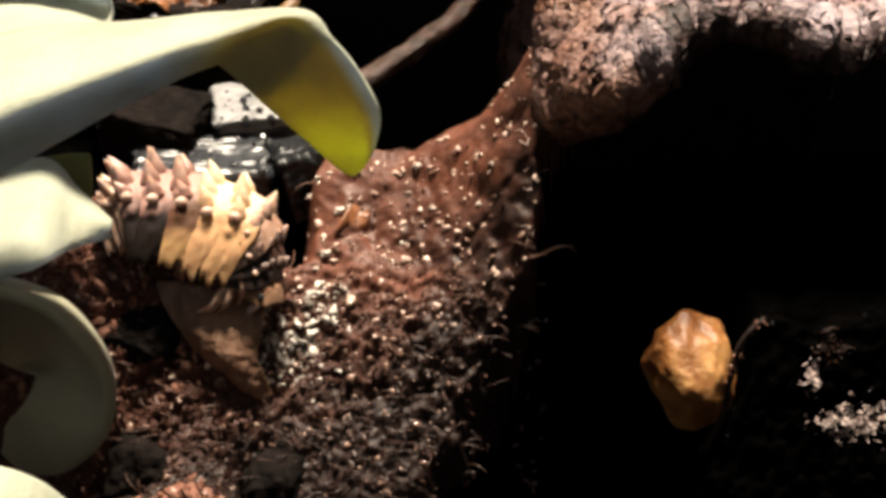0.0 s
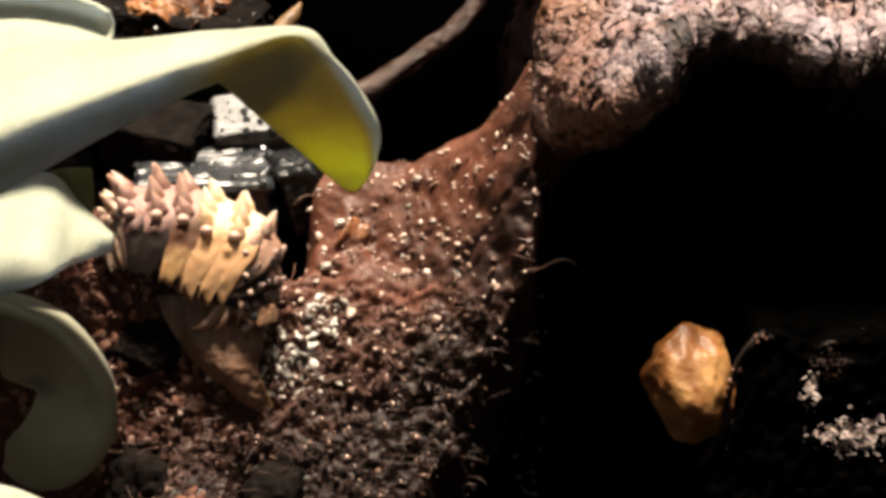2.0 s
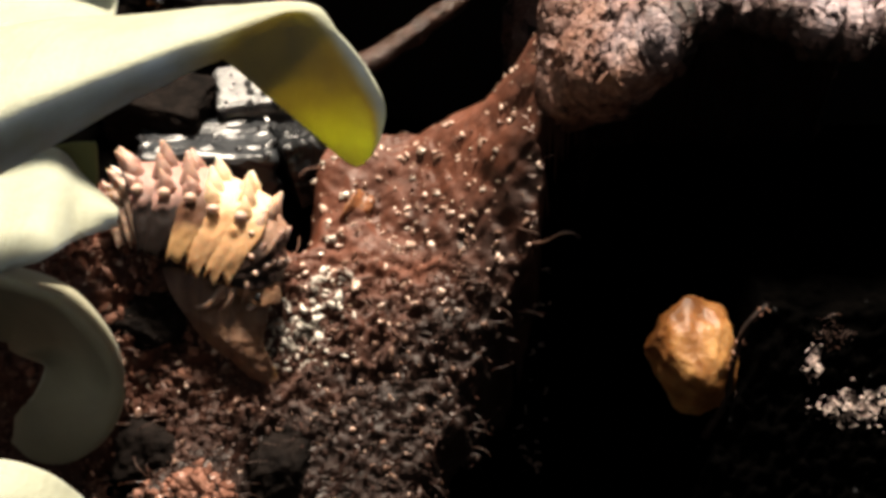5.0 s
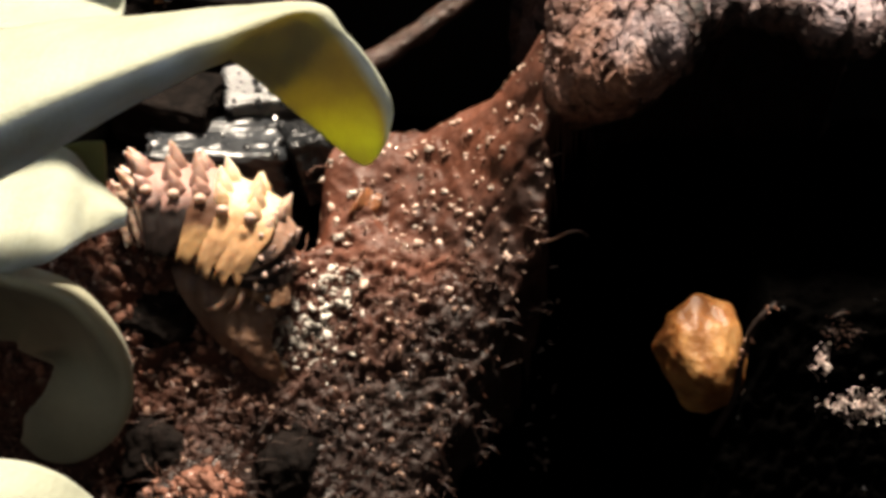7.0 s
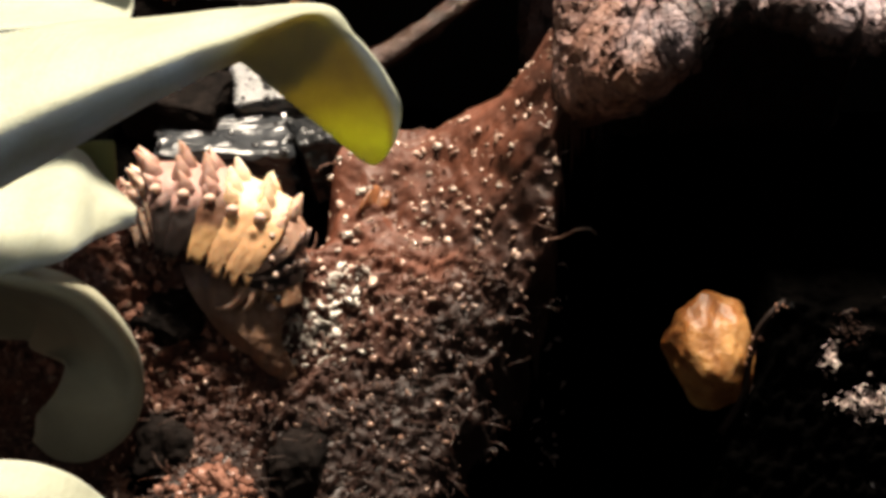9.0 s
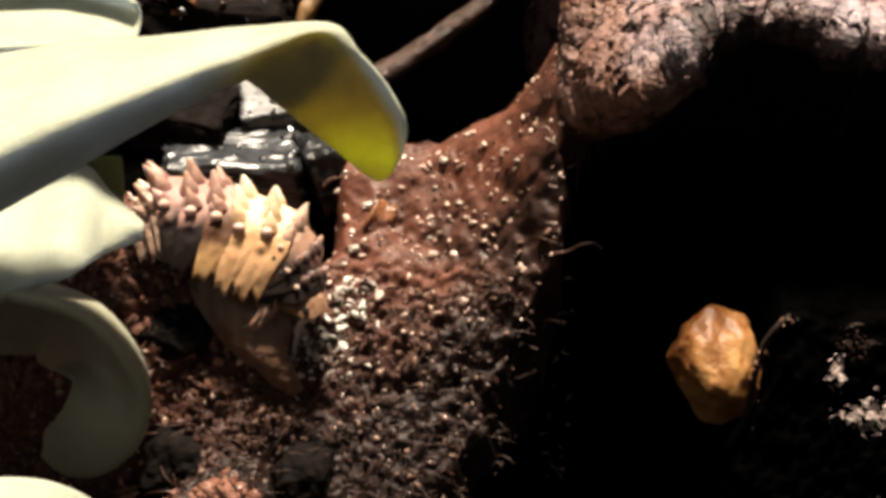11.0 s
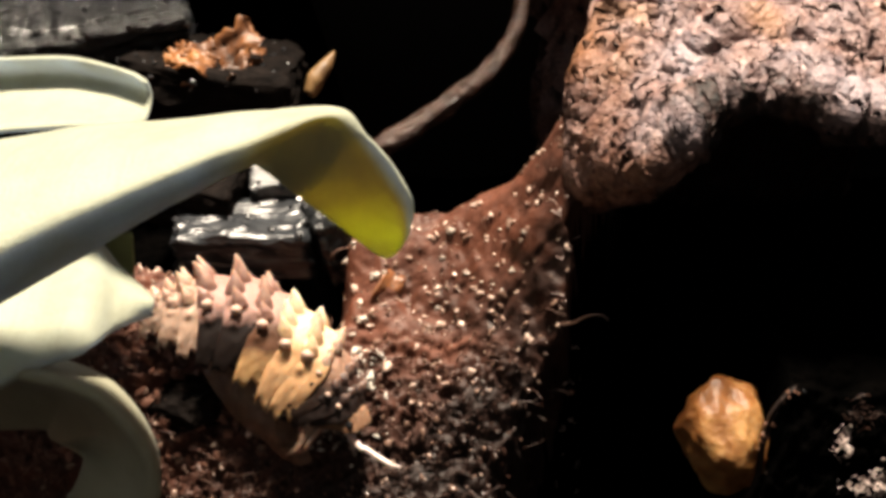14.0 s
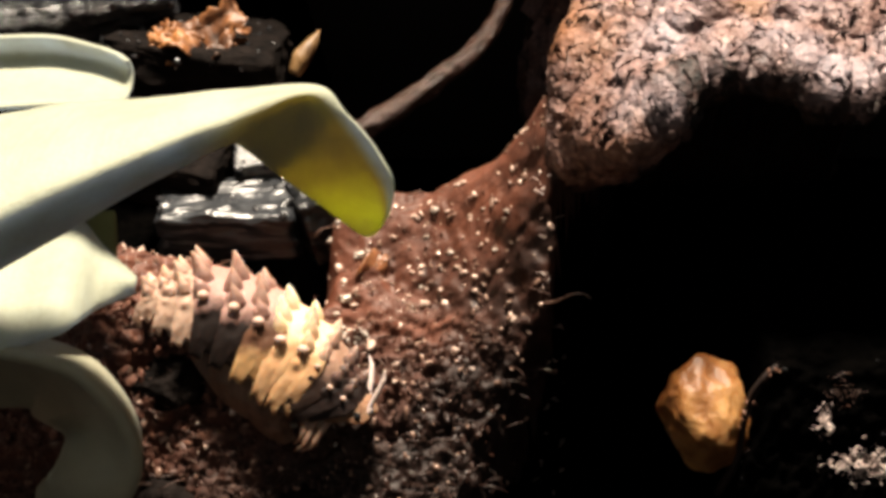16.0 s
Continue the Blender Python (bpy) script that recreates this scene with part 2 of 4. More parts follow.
def lump(radius, squash, rough, size, seed, sub=4, facet=0.0):
    """Verts and faces of an uneven stone-like body."""
    bm = bmesh.new()
    bmesh.ops.create_icosphere(bm, subdivisions=sub, radius=1.0)
    rnd = random.Random(seed)
    cuts = [(Vector((rnd.gauss(0, 1), rnd.gauss(0, 1), rnd.gauss(0, 1))).normalized(), rnd.uniform(0.62, 0.9)) for _ in range(14)]
    for v in bm.verts:
        d = v.co.normalized()
        p = d.copy()
        if facet:
            for nrm, lim in cuts:
                over = p.dot(nrm) - lim
                if over > 0:
                    p -= nrm * over * facet
        p *= 1 + rough * noise.fractal(d / size + Vector((seed * 3.1, 0, 0)), 0.9, 2.0, 5)
        v.co = Vector((p.x * squash[0], p.y * squash[1], p.z * squash[2])) * radius
    bm.verts.index_update()
    out = [tuple(v.co) for v in bm.verts], [tuple(v.index for v in f.verts) for f in bm.faces]
    bm.free()
    return out


def moved(vf, m):
    return [tuple(m @ Vector(v)) for v in vf[0]], vf[1]


def joined(*shapes):
    verts, faces = [], []
    for v, f in shapes:
        o = len(verts)
        verts += v
        faces += [tuple(i + o for i in q) for q in f]
    return verts, faces


CRUMB_SHAPE = [lump(1.0, (1, 1, 1), 0.5, 0.9, k + 40, 1) for k in range(5)]


# ---- the ground: one sheet of wet soil: a bank, a pit under the bark, a hollow behind ----
def bell(x, y, cx, cy, sx, sy):
    return math.exp(-((x - cx) / sx) ** 2 - ((y - cy) / sy) ** 2)


def step(a, b, x):
    f = min(max((x - a) / (b - a), 0), 1)
    return f * f * (3 - 2 * f)


def bank_edge(y):
    """Where the bank falls off into the pit."""
    return 5.8 + 1.8 * step(2.8, 4.8, y) - 0.56 * max(0, -y) + 0.55 * noise.noise(Vector((0, y / 1.3, 0))) + 0.25 * noise.noise(Vector((4, y / 0.35, 0)))


def ground_height(x, y):
    h = -2.9 + 0.585 * max(min(y, 6.2), -18)
    h += 6.2 * bell(x, y, 5.6, 3.5, 3.9, 4.4) + 4.8 * bell(x, y, 6.0, 7.2, 2.6, 2.4)   # crest by the bark's foot
    h += 3.4 * bell(x, y, -19, -1, 7, 6) + 4.4 * bell(x, y, -11.5, -11.5, 3.4, 3.2)
    h += 1.2 * bell(x, y, -10.8, -3.7, 1.5, 1.4) + 0.8 * bell(x, y, -9.5, -5.0, 1.2, 1.2)   # spur of soil below the isopod
    h -= 4.0 * bell(x, y, -15.6, -7.4, 2.0, 1.7) + 3.6 * bell(x, y, -8.2, -8.6, 1.2, 1.8)   # hollows between clods
    h += 1.2 * bell(x, y, -10, -0.5, 4.5, 2.6) + 0.9 * bell(x, y, -1, -1.5, 5, 3.5)
    h += 1.15 * bell(x, y, 1.2, 7.5, 1.7, 3.0)
    edge = bank_edge(y)
    pit = step(edge - 0.9 - 1.2 * step(1.0, -3.0, y), edge + 0.9, x)
    floor = -15 + 6 * step(-9, -15, y)
    mound_edge = 14.3 - 0.75 * max(0, -y - 5.4)
    mound = max(-13.0, min(-2.0 + 1.6 * (y + 5.7), 0.2))
    floor += (mound - floor) * step(mound_edge - 1.5, mound_edge + 1.2, x)
    h += (floor - h) * pit
    h += 10.2 * bell(x, y, 12.5, -4.6, 1.5, 1.5) * (1 - step(mound_edge - 1.5, mound_edge + 1.2, x))
    left = step(-5.0, -7.6, x)
    back = step(7.6, 11.0, y + 0.12 * x + 6.0 * left)
    h -= back * (26 - 20 * step(-8, -13, x))
    h -= 4.5 * bell(x, y, -7.3, 3.9, 0.95, 1.7)                                 # gap beside the charcoal
    return h


def ground_point(x, y):
    h = ground_height(x, y)
    p = Vector((x, y, h))
    crumble = 0.22 + 1.08 * step(1.8, -2.6, y + 0.25 * x - 0.5)
    q = Vector((0.93 * x + 0.37 * y, 0.93 * y - 0.37 * x, 0.3 * h))
    furrow = noise.noise(Vector((q.x / 4.5, q.y / 0.55, q.z)))
    n = 0.36 * noise.fractal(p / 2.6, 0.8, 2.0, 3) - 0.38 * max(0, furrow - 0.22) + 0.07 * noise.noise(p / 0.3) + crumble * (0.30 * noise.fractal(p / 0.62, 0.6, 2.0, 4) + 0.10 * noise.noise(p / 0.17))
    return (x, y - 0.35 * n, h + n)


def build_ground():
    xs = np.concatenate([np.linspace(-150, -32, 14), np.linspace(-30, 26, 470), np.linspace(28, 150, 14)])
    ys = np.concatenate([np.linspace(-110, -22, 10), np.linspace(-20, 13, 300), np.linspace(13.5, 43, 56)])
    verts = [ground_point(x, y) for y in ys for x in xs]
    w = len(xs)
    faces = [(j * w + i, j * w + i + 1, (j + 1) * w + i + 1, (j + 1) * w + i) for j in range(len(ys) - 1) for i in range(w - 1)]
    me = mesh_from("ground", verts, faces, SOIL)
    me.materials.append(CHARCOAL_AND_SHADE)
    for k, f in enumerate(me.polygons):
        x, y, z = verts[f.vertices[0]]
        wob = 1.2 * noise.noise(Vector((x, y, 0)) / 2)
        # past the bank's edge and deep down, black paints the pit's shade
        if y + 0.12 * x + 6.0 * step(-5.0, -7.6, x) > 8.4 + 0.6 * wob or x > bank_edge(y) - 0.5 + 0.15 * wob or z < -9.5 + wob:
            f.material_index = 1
    return tagged(new("ground", me), "wet crumbly brown soil bank, black charcoal behind it, pit painted black as shade", "soil", kind="structure")


build_ground()


def build_tub():
    """Plain black tub walls, unseen, that close the place; the north one blocks lamp light."""
    # first wall: set close and tall to keep the lamp off the hollow
    for name, (cx, cy), (sx, sy) in (("wall_north_blocker", (0, 44), (304, 4)), ("wall_south", (0, -110), (304, 4)), ("wall_east", (150, -33), (4, 150)), ("wall_west", (-150, -33), (4, 150))):
        bm = bmesh.new()
        bmesh.ops.create_cube(bm, size=1)
        for v in bm.verts:
            v.co = Vector((cx + v.co.x * sx, cy + v.co.y * sy, -22 + v.co.z * 154)) * MM
        me = bpy.data.meshes.new(name)
        bm.to_mesh(me)
        bm.free()
        me.materials.append(TUB)
        tagged(new(name, me), "unseen plain black plastic tub wall", "wall", kind="structure")


build_tub()


# ---- bark ----
BARK_ROWS = [
    [(8.82, 13.00, -3.97), (8.56, 14.42, -2.55), (8.62, 16.55, -0.43), (8.89, 18.91, 1.94), (9.89, 21.04, 4.07), (11.12, 24.55, 6.17), (12.91, 30.55, 7.92), (9, 28, 12), (9, 30, -18)],
    [(7.24, 6.72, 3.33), (7.08, 6.94, 4.11), (7.04, 8.03, 5.76), (7.32, 10.22, 7.67), (8.31, 12.75, 9.07), (9.57, 16.30, 10.64), (11.36, 22.87, 11.55), (7, 27, 13), (7, 30, -18)],
    [(6.53, 5.49, 4.64), (6.26, 4.69, 5.96), (6.15, 5.41, 7.67), (6.42, 7.49, 9.47), (7.42, 9.93, 10.78), (8.75, 13.54, 12.13), (10.74, 19.99, 12.92), (5.6, 26, 14), (5.6, 30, -18)],
    [(7.00, 5.05, 5.33), (6.57, 3.78, 6.90), (6.53, 4.40, 8.08), (6.79, 6.26, 9.66), (7.75, 8.67, 10.93), (9.00, 12.61, 12.33), (10.76, 19.03, 13.37), (6.6, 26, 14), (6.6, 30, -18)],
    [(7.89, 4.20, 6.18), (7.41, 2.56, 7.93), (7.37, 2.99, 8.79), (7.65, 5.21, 9.74), (8.15, 7.22, 10.90), (9.20, 11.13, 12.54), (11.06, 18.07, 13.82), (7.6, 26, 14), (7.6, 30, -18)],
    [(8.92, 3.31, 7.27), (8.58, 1.96, 9.03), (8.57, 2.25, 9.89), (8.94, 4.73, 10.38), (9.42, 7.07, 11.31), (10.36, 10.58, 12.84), (11.97, 17.11, 14.28), (9, 26, 14), (9, 30, -18)],
    [(10.33, 3.24, 10.59), (10.29, 2.92, 11.12), (10.45, 3.34, 11.12), (10.77, 4.67, 11.03), (11.15, 6.55, 11.64), (11.82, 9.48, 12.87), (13.42, 16.42, 14.30), (10.6, 26, 14), (10.6, 30, -18)],
    [(12.16, 3.91, 11.26), (12.10, 3.81, 11.73), (12.19, 4.27, 11.90), (12.45, 5.40, 11.91), (12.71, 6.84, 12.35), (13.30, 9.40, 13.21), (14.66, 16.14, 14.44), (12, 26, 14), (12, 30, -18)],
    [(14.15, 4.07, 11.42), (14.07, 4.18, 11.96), (14.12, 4.67, 12.17), (14.35, 5.86, 12.36), (14.58, 7.12, 12.77), (15.00, 9.40, 13.50), (16.31, 15.95, 14.53), (13.5, 26, 14), (13.5, 30, -18)],
    [(16.18, 3.81, 11.17), (16.09, 3.90, 11.68), (16.15, 4.40, 11.90), (16.41, 5.68, 12.18), (16.64, 7.03, 12.68), (17.07, 9.40, 13.50), (18.29, 15.95, 14.53), (15.3, 26, 14), (15.3, 30, -18)],
    [(17.96, 2.99, 10.34), (17.91, 3.15, 10.93), (18.03, 3.73, 11.23), (18.31, 5.31, 11.82), (18.56, 6.93, 12.59), (18.98, 9.40, 13.50), (20.28, 15.95, 14.53), (17.5, 26, 14), (17.5, 30, -18)],
    [(21.86, 3.17, 10.24), (21.78, 3.49, 10.84), (21.86, 4.14, 11.21), (22.13, 5.75, 11.84), (22.45, 7.56, 12.51), (22.97, 10.42, 13.53), (24.24, 15.95, 14.53), (21, 26, 14), (21, 30, -18)],
    [(27.45, -1.71, 3.95), (27.87, -0.94, 5.00), (28.08, 1.05, 6.71), (28.21, 4.63, 8.88), (28.33, 7.74, 10.57), (28.86, 11.64, 11.64), (29.42, 17.45, 13.20), (26, 26, 14), (26, 30, -18)],
    [(28.74, -7.34, -3.10), (30.33, -6.97, -2.73), (31.67, -4.44, -1.61), (32.90, 1.99, 1.99), (33.56, 8.35, 5.53), (34.28, 14.65, 7.58), (35.62, 23.18, 9.04), (29, 26, 14), (29, 30, -18)],
]


def build_bark():
    bark = tagged(new("bark_piece"), "rough grey-brown cork bark arching over a dark hollow", "bark")
    g = loft([r[::-1] for r in BARK_ROWS], 360, 210)
    n = sheet_normals(g)
    crack_a, crack_b = [Vector((c[0], (c[1] + c[2]) * 0.7071)) for c in ((13.39, 6.64, 13.89), (10.03, 3.87, 12.43))]
    crack_d = crack_b - crack_a
    for i in range(g.shape[0]):
        for j in range(g.shape[1]):
            p = Vector(g[i, j])
            d = 0.36 * noise.fractal(p / 3.0, 0.8, 2.0, 3) + 0.26 * noise.fractal(p / 0.8, 0.9, 2.0, 3) + 0.22 * abs(noise.noise(p / 0.34)) + 0.10 * noise.noise(p / 0.2)
            q = Vector((p.x, (p.y + p.z) * 0.7071)) - crack_a
            f = min(max(q.dot(crack_d) / crack_d.length_squared, 0), 1)
            away = (q - crack_d * f).length + 0.25 * noise.noise(p / 0.7)
            d -= 0.9 * math.exp(-(away / 0.2) ** 2) * (0.4 + 0.6 * math.sin(math.pi * min(f + 0.15, 1)))
            d -= 0.10 * max(0, noise.fractal(p / 0.9 + Vector((3, 7, 1)), 0.8, 2.0, 3) - 0.2)
            g[i, j] += n[i, j] * d * min(1, abs(i - 48) / 30 + 0.3)
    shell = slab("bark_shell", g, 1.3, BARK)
    # strength of the painted shade, by distance from the lip
    lip_shade = []
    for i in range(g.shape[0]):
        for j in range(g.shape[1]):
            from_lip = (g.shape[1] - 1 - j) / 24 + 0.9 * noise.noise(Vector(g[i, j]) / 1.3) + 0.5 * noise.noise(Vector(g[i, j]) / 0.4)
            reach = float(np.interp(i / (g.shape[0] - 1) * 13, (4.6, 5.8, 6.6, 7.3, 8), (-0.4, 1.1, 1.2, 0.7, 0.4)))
            lip_shade.append(step(reach + 0.7, reach - 0.3, from_lip))
    layer = shell.attributes.new("lip_shade", "FLOAT", "POINT")
    # the inner face is painted fully dark, as shade in the hollow
    layer.data.foreach_set("value", [1.0] * len(lip_shade) + lip_shade + [1.0] * (len(shell.vertices) - 2 * len(lip_shade)))
    soiled = []
    for i in range(g.shape[0]):
        for j in range(g.shape[1]):
            p = Vector(g[i, j])
            up = (g.shape[1] - 1 - j) / 26
            soiled.append(step(12.2, 8.6, p.x + 0.9 * up + 2.4 * noise.fractal(p / 1.7, 0.8, 2.0, 3)))
    layer = shell.attributes.new("soiled", "FLOAT", "POINT")
    layer.data.foreach_set("value", [1.0] * len(soiled) + soiled + [1.0] * (len(shell.vertices) - 2 * len(soiled)))
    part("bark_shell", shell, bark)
    rnd = random.Random(11)
    shapes = []
    for _ in range(9000):
        i, j = 46 + int(214 * rnd.random()), rnd.randrange(85, 209)
        r = 0.035 + 0.12 * rnd.random() ** 2
        m = Matrix.Translation(g[i, j]) @ Euler((rnd.random() * 6, rnd.random() * 6, rnd.random() * 6)).to_matrix().to_4x4() @ Matrix.Diagonal((r * rnd.uniform(1, 2.4), r, r * 0.6, 1))
        shapes.append(moved(CRUMB_SHAPE[rnd.randrange(5)], m))
    for _ in range(2200):
        i, j = 46 + int(214 * rnd.random()), rnd.randrange(178, 209)
        r = 0.05 + 0.13 * rnd.random() ** 2
        shapes.append(moved(CRUMB_SHAPE[rnd.randrange(5)], Matrix.Translation(g[i, j]) @ Euler((rnd.random() * 6, rnd.random() * 6, rnd.random() * 6)).to_matrix().to_4x4() @ Matrix.Diagonal((r * rnd.uniform(1, 2.4), r, r * 0.6, 1))))
    tagged(part("bark_flakes", mesh_from("bark_flakes", *joined(*shapes), BARK_LOOSE, False), bark), kind="stuff")
    chips = []
    for _ in range(46):
        r = rnd.uniform(0.05, 0.13)
        at = g[50 + int(150 * rnd.random() ** 2), rnd.randrange(100, 209)]
        chips.append(moved(CRUMB_SHAPE[rnd.randrange(5)], Matrix.Translation(at) @ Euler((rnd.random() * 6, rnd.random() * 6, rnd.random() * 6)).to_matrix().to_4x4() @ Matrix.Diagonal((r * 1.6, r, r * 0.5, 1))))
    tagged(part("pale_chips", mesh_from("pale_chips", *joined(*chips), PALE, False), bark), kind="stuff")
    fibres = []
    for _ in range(90):
        j = rnd.randrange(110, 209)
        p = Vector(g[rnd.randrange(46, 52), j])
        d = Vector((-rnd.uniform(0.0, 0.35), rnd.uniform(-0.2, 0.2), -rnd.uniform(0.1, 0.9)))
        fibres.append(tube([p, p + d * 0.5 + Vector((0.05, 0, 0)), p + d], [0.035, 0.03, 0.015], 4, 5))
    for _ in range(160):
        i = rnd.randrange(52, 260)
        p = Vector(g[i, 209]) + Vector((0, 0, 0.1))
        d = Vector((rnd.uniform(-0.3, 0.3), rnd.uniform(-0.4, 0.1), -rnd.uniform(0.1, 0.5)))
        fibres.append(tube([p, p + d * 0.5 + Vector((0.05, 0, 0)), p + d], [0.05, 0.04, 0.015], 4, 5))
    tagged(part("bark_fibres", mesh_from("bark_fibres", *joined(*fibres), CRUMB), bark), kind="stuff")
    return bark


build_bark()


# ---- plant with pale curled leaves ----
def build_plant():
    plant = tagged(new("leafy_plant"), "plant with thick pale green curled downy leaves", "plant")
    # large leaf: blade, then fold over and drooping tip
    big = [
        [(-23.64, -12.85, 11.19), (-22.92, -13.83, 13.04), (-22.32, -12.98, 15.87), (-24.04, -8.34, 15.70), (-25.94, -2.95, 14.02)],
        [(-18.62, -11.04, 12.44), (-18.19, -11.90, 14.12), (-17.86, -11.66, 16.06), (-18.65, -7.91, 16.13), (-19.93, -3.05, 14.62)],
        [(-14.99, -9.16, 13.47), (-14.54, -10.13, 15.04), (-14.27, -9.90, 16.69), (-14.52, -7.04, 16.72), (-15.14, -2.97, 15.41)],
        [(-11.53, -7.62, 14.73), (-11.26, -8.22, 15.82), (-11.13, -8.20, 16.98), (-11.01, -6.17, 17.02), (-11.10, -3.18, 15.91)],
        [(-9.26, -6.61, 15.45), (-9.01, -7.05, 16.28), (-8.68, -6.81, 17.09), (-8.15, -5.49, 17.13), (-7.77, -3.39, 16.41)],
        [(-8.09, -5.91, 15.59), (-7.76, -6.27, 16.35), (-6.99, -5.78, 16.85), (-5.80, -4.59, 16.91), (-4.74, -3.33, 16.47)],
        [(-7.71, -5.42, 15.23), (-7.19, -5.54, 15.67), (-6.27, -5.02, 15.91), (-5.02, -4.10, 15.98), (-3.69, -3.98, 15.54)],
        [(-6.44, -4.88, 13.22), (-5.89, -4.77, 13.33), (-5.19, -4.51, 13.31), (-3.94, -4.27, 13.55), (-2.71, -4.33, 14.05)],
        [(-5.21, -4.16, 11.11), (-4.85, -4.02, 11.11), (-4.22, -3.91, 11.08), (-3.16, -4.09, 11.46), (-2.09, -4.69, 12.57)],
        [(-4.21, -3.50, 9.23), (-3.99, -3.53, 9.06), (-3.61, -3.55, 8.89), (-2.91, -3.84, 9.45), (-2.20, -4.24, 10.75)],
        [(-3.60, -3.27, 8.47), (-3.46, -3.34, 8.40), (-3.26, -3.36, 8.38), (-2.96, -3.48, 8.68), (-2.65, -3.57, 9.16)],
    ]
    blade = slab("leaf", loft(big, 140, 50), 0.24, LEAF, 0.05, 3.0, 1)
    across = [(0.55 * step(50, 76, i) + 0.45 * step(92, 126, i)) * step(49, 40, j) for i in range(140) for j in range(50)]
    layer = blade.attributes.new("thin", "FLOAT", "POINT")
    layer.data.foreach_set("value", across + across + [0.0] * (len(blade.vertices) - 2 * len(across)))
    part("leaf", blade, plant, "large pale green leaf with a drooping translucent tip")
    low = [
        [(-29.19, -1.81, 6.68), (-27.31, -6.53, 7.40), (-25.09, -11.65, 7.56), (-25.09, -11.35, 7.21)],
        [(-23.76, -1.05, 6.30), (-22.36, -5.60, 7.01), (-20.71, -10.04, 7.11), (-20.71, -9.74, 6.76)],
        [(-20.16, -0.51, 5.99), (-19.14, -4.49, 6.64), (-18.14, -7.46, 6.59), (-18.14, -7.16, 6.24)],
        [(-17.60, 0.20, 6.14), (-16.86, -3.34, 6.74), (-16.38, -6.82, 6.74), (-16.38, -6.52, 6.39)],
        [(-16.24, -0.70, 5.24), (-15.83, -2.73, 5.70), (-15.71, -4.39, 5.51), (-15.71, -4.09, 5.16)],
        [(-14.58, -2.07, 4.44), (-14.39, -2.62, 4.74), (-14.58, -2.50, 4.38), (-14.58, -2.20, 4.03)],
    ]
    part("leaf", slab("leaf", loft(low, 60, 24), 0.28, LEAF, 0.05, 3.0, 2), plant, "pale leaf with a short pointed tip")
    curl = [
        [(-27.49, -5.03, 4.59), (-25.63, -7.96, 6.75), (-26.24, -7.55, 5.46), (-27.15, -6.82, 3.64), (-28.67, -6.23, -0.01)],
        [(-22.34, -4.98, 4.63), (-20.83, -7.92, 6.78), (-21.32, -7.46, 5.55), (-22.07, -6.65, 3.82), (-23.31, -6.05, 0.18)],
        [(-18.90, -5.36, 4.25), (-17.62, -8.28, 6.43), (-17.95, -7.71, 5.30), (-18.38, -6.75, 3.72), (-19.72, -5.95, 0.27)],
        [(-16.31, -5.97, 3.65), (-15.51, -8.76, 5.95), (-16.11, -8.21, 4.80), (-17.07, -7.33, 3.14), (-19.15, -6.31, -0.09)],
        [(-14.72, -7.19, 2.99), (-14.19, -9.54, 5.17), (-14.98, -8.97, 4.04), (-16.28, -8.05, 2.41), (-18.30, -7.23, 0.40)],
        [(-13.59, -8.88, 2.72), (-13.29, -10.43, 4.28), (-14.33, -9.86, 3.43), (-16.03, -9.12, 2.48), (-17.26, -8.54, 1.64)],
        [(-13.14, -10.46, 2.41), (-12.94, -11.24, 3.33), (-14.12, -10.75, 2.97), (-15.83, -10.16, 2.99), (-16.26, -9.93, 2.94)],
        [(-13.25, -11.68, 1.89), (-13.19, -12.00, 2.42), (-14.20, -11.65, 2.78), (-15.82, -11.06, 3.36), (-16.00, -11.00, 3.43)],
        [(-13.99, -12.48, 1.23), (-13.94, -12.70, 1.72), (-14.74, -12.47, 2.66), (-15.89, -11.99, 3.71), (-15.99, -11.99, 3.85)],
        [(-15.11, -13.00, 0.86), (-15.04, -13.14, 1.28), (-15.40, -13.01, 2.40), (-16.04, -12.55, 3.85), (-16.09, -12.55, 3.99)],
        [(-16.35, -13.01, 0.99), (-16.25, -13.09, 1.33), (-16.29, -12.98, 2.29), (-16.40, -12.59, 3.39), (-16.41, -12.56, 3.57)],
        [(-17.20, -12.58, 1.56), (-17.08, -12.64, 1.79), (-16.89, -12.56, 2.29), (-16.74, -12.44, 2.69), (-16.70, -12.44, 2.76)],
    ]
    part("leaf", slab("leaf", loft(curl, 110, 40), 0.22, LEAF_DULL, 0.04, 3.0, 3), plant, "grey-green leaf rolled into a hook")
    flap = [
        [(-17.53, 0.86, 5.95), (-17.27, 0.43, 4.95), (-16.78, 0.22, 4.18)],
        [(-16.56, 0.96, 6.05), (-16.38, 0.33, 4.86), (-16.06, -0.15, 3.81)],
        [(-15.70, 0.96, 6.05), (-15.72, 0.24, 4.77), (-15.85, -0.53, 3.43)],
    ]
    part("leaf", slab("leaf", loft(flap, 30, 20), 0.2, LEAF_OLIVE_SHADED, 0.04, 3.0, 7), plant, "small leaf painted dark olive, as in the shade")
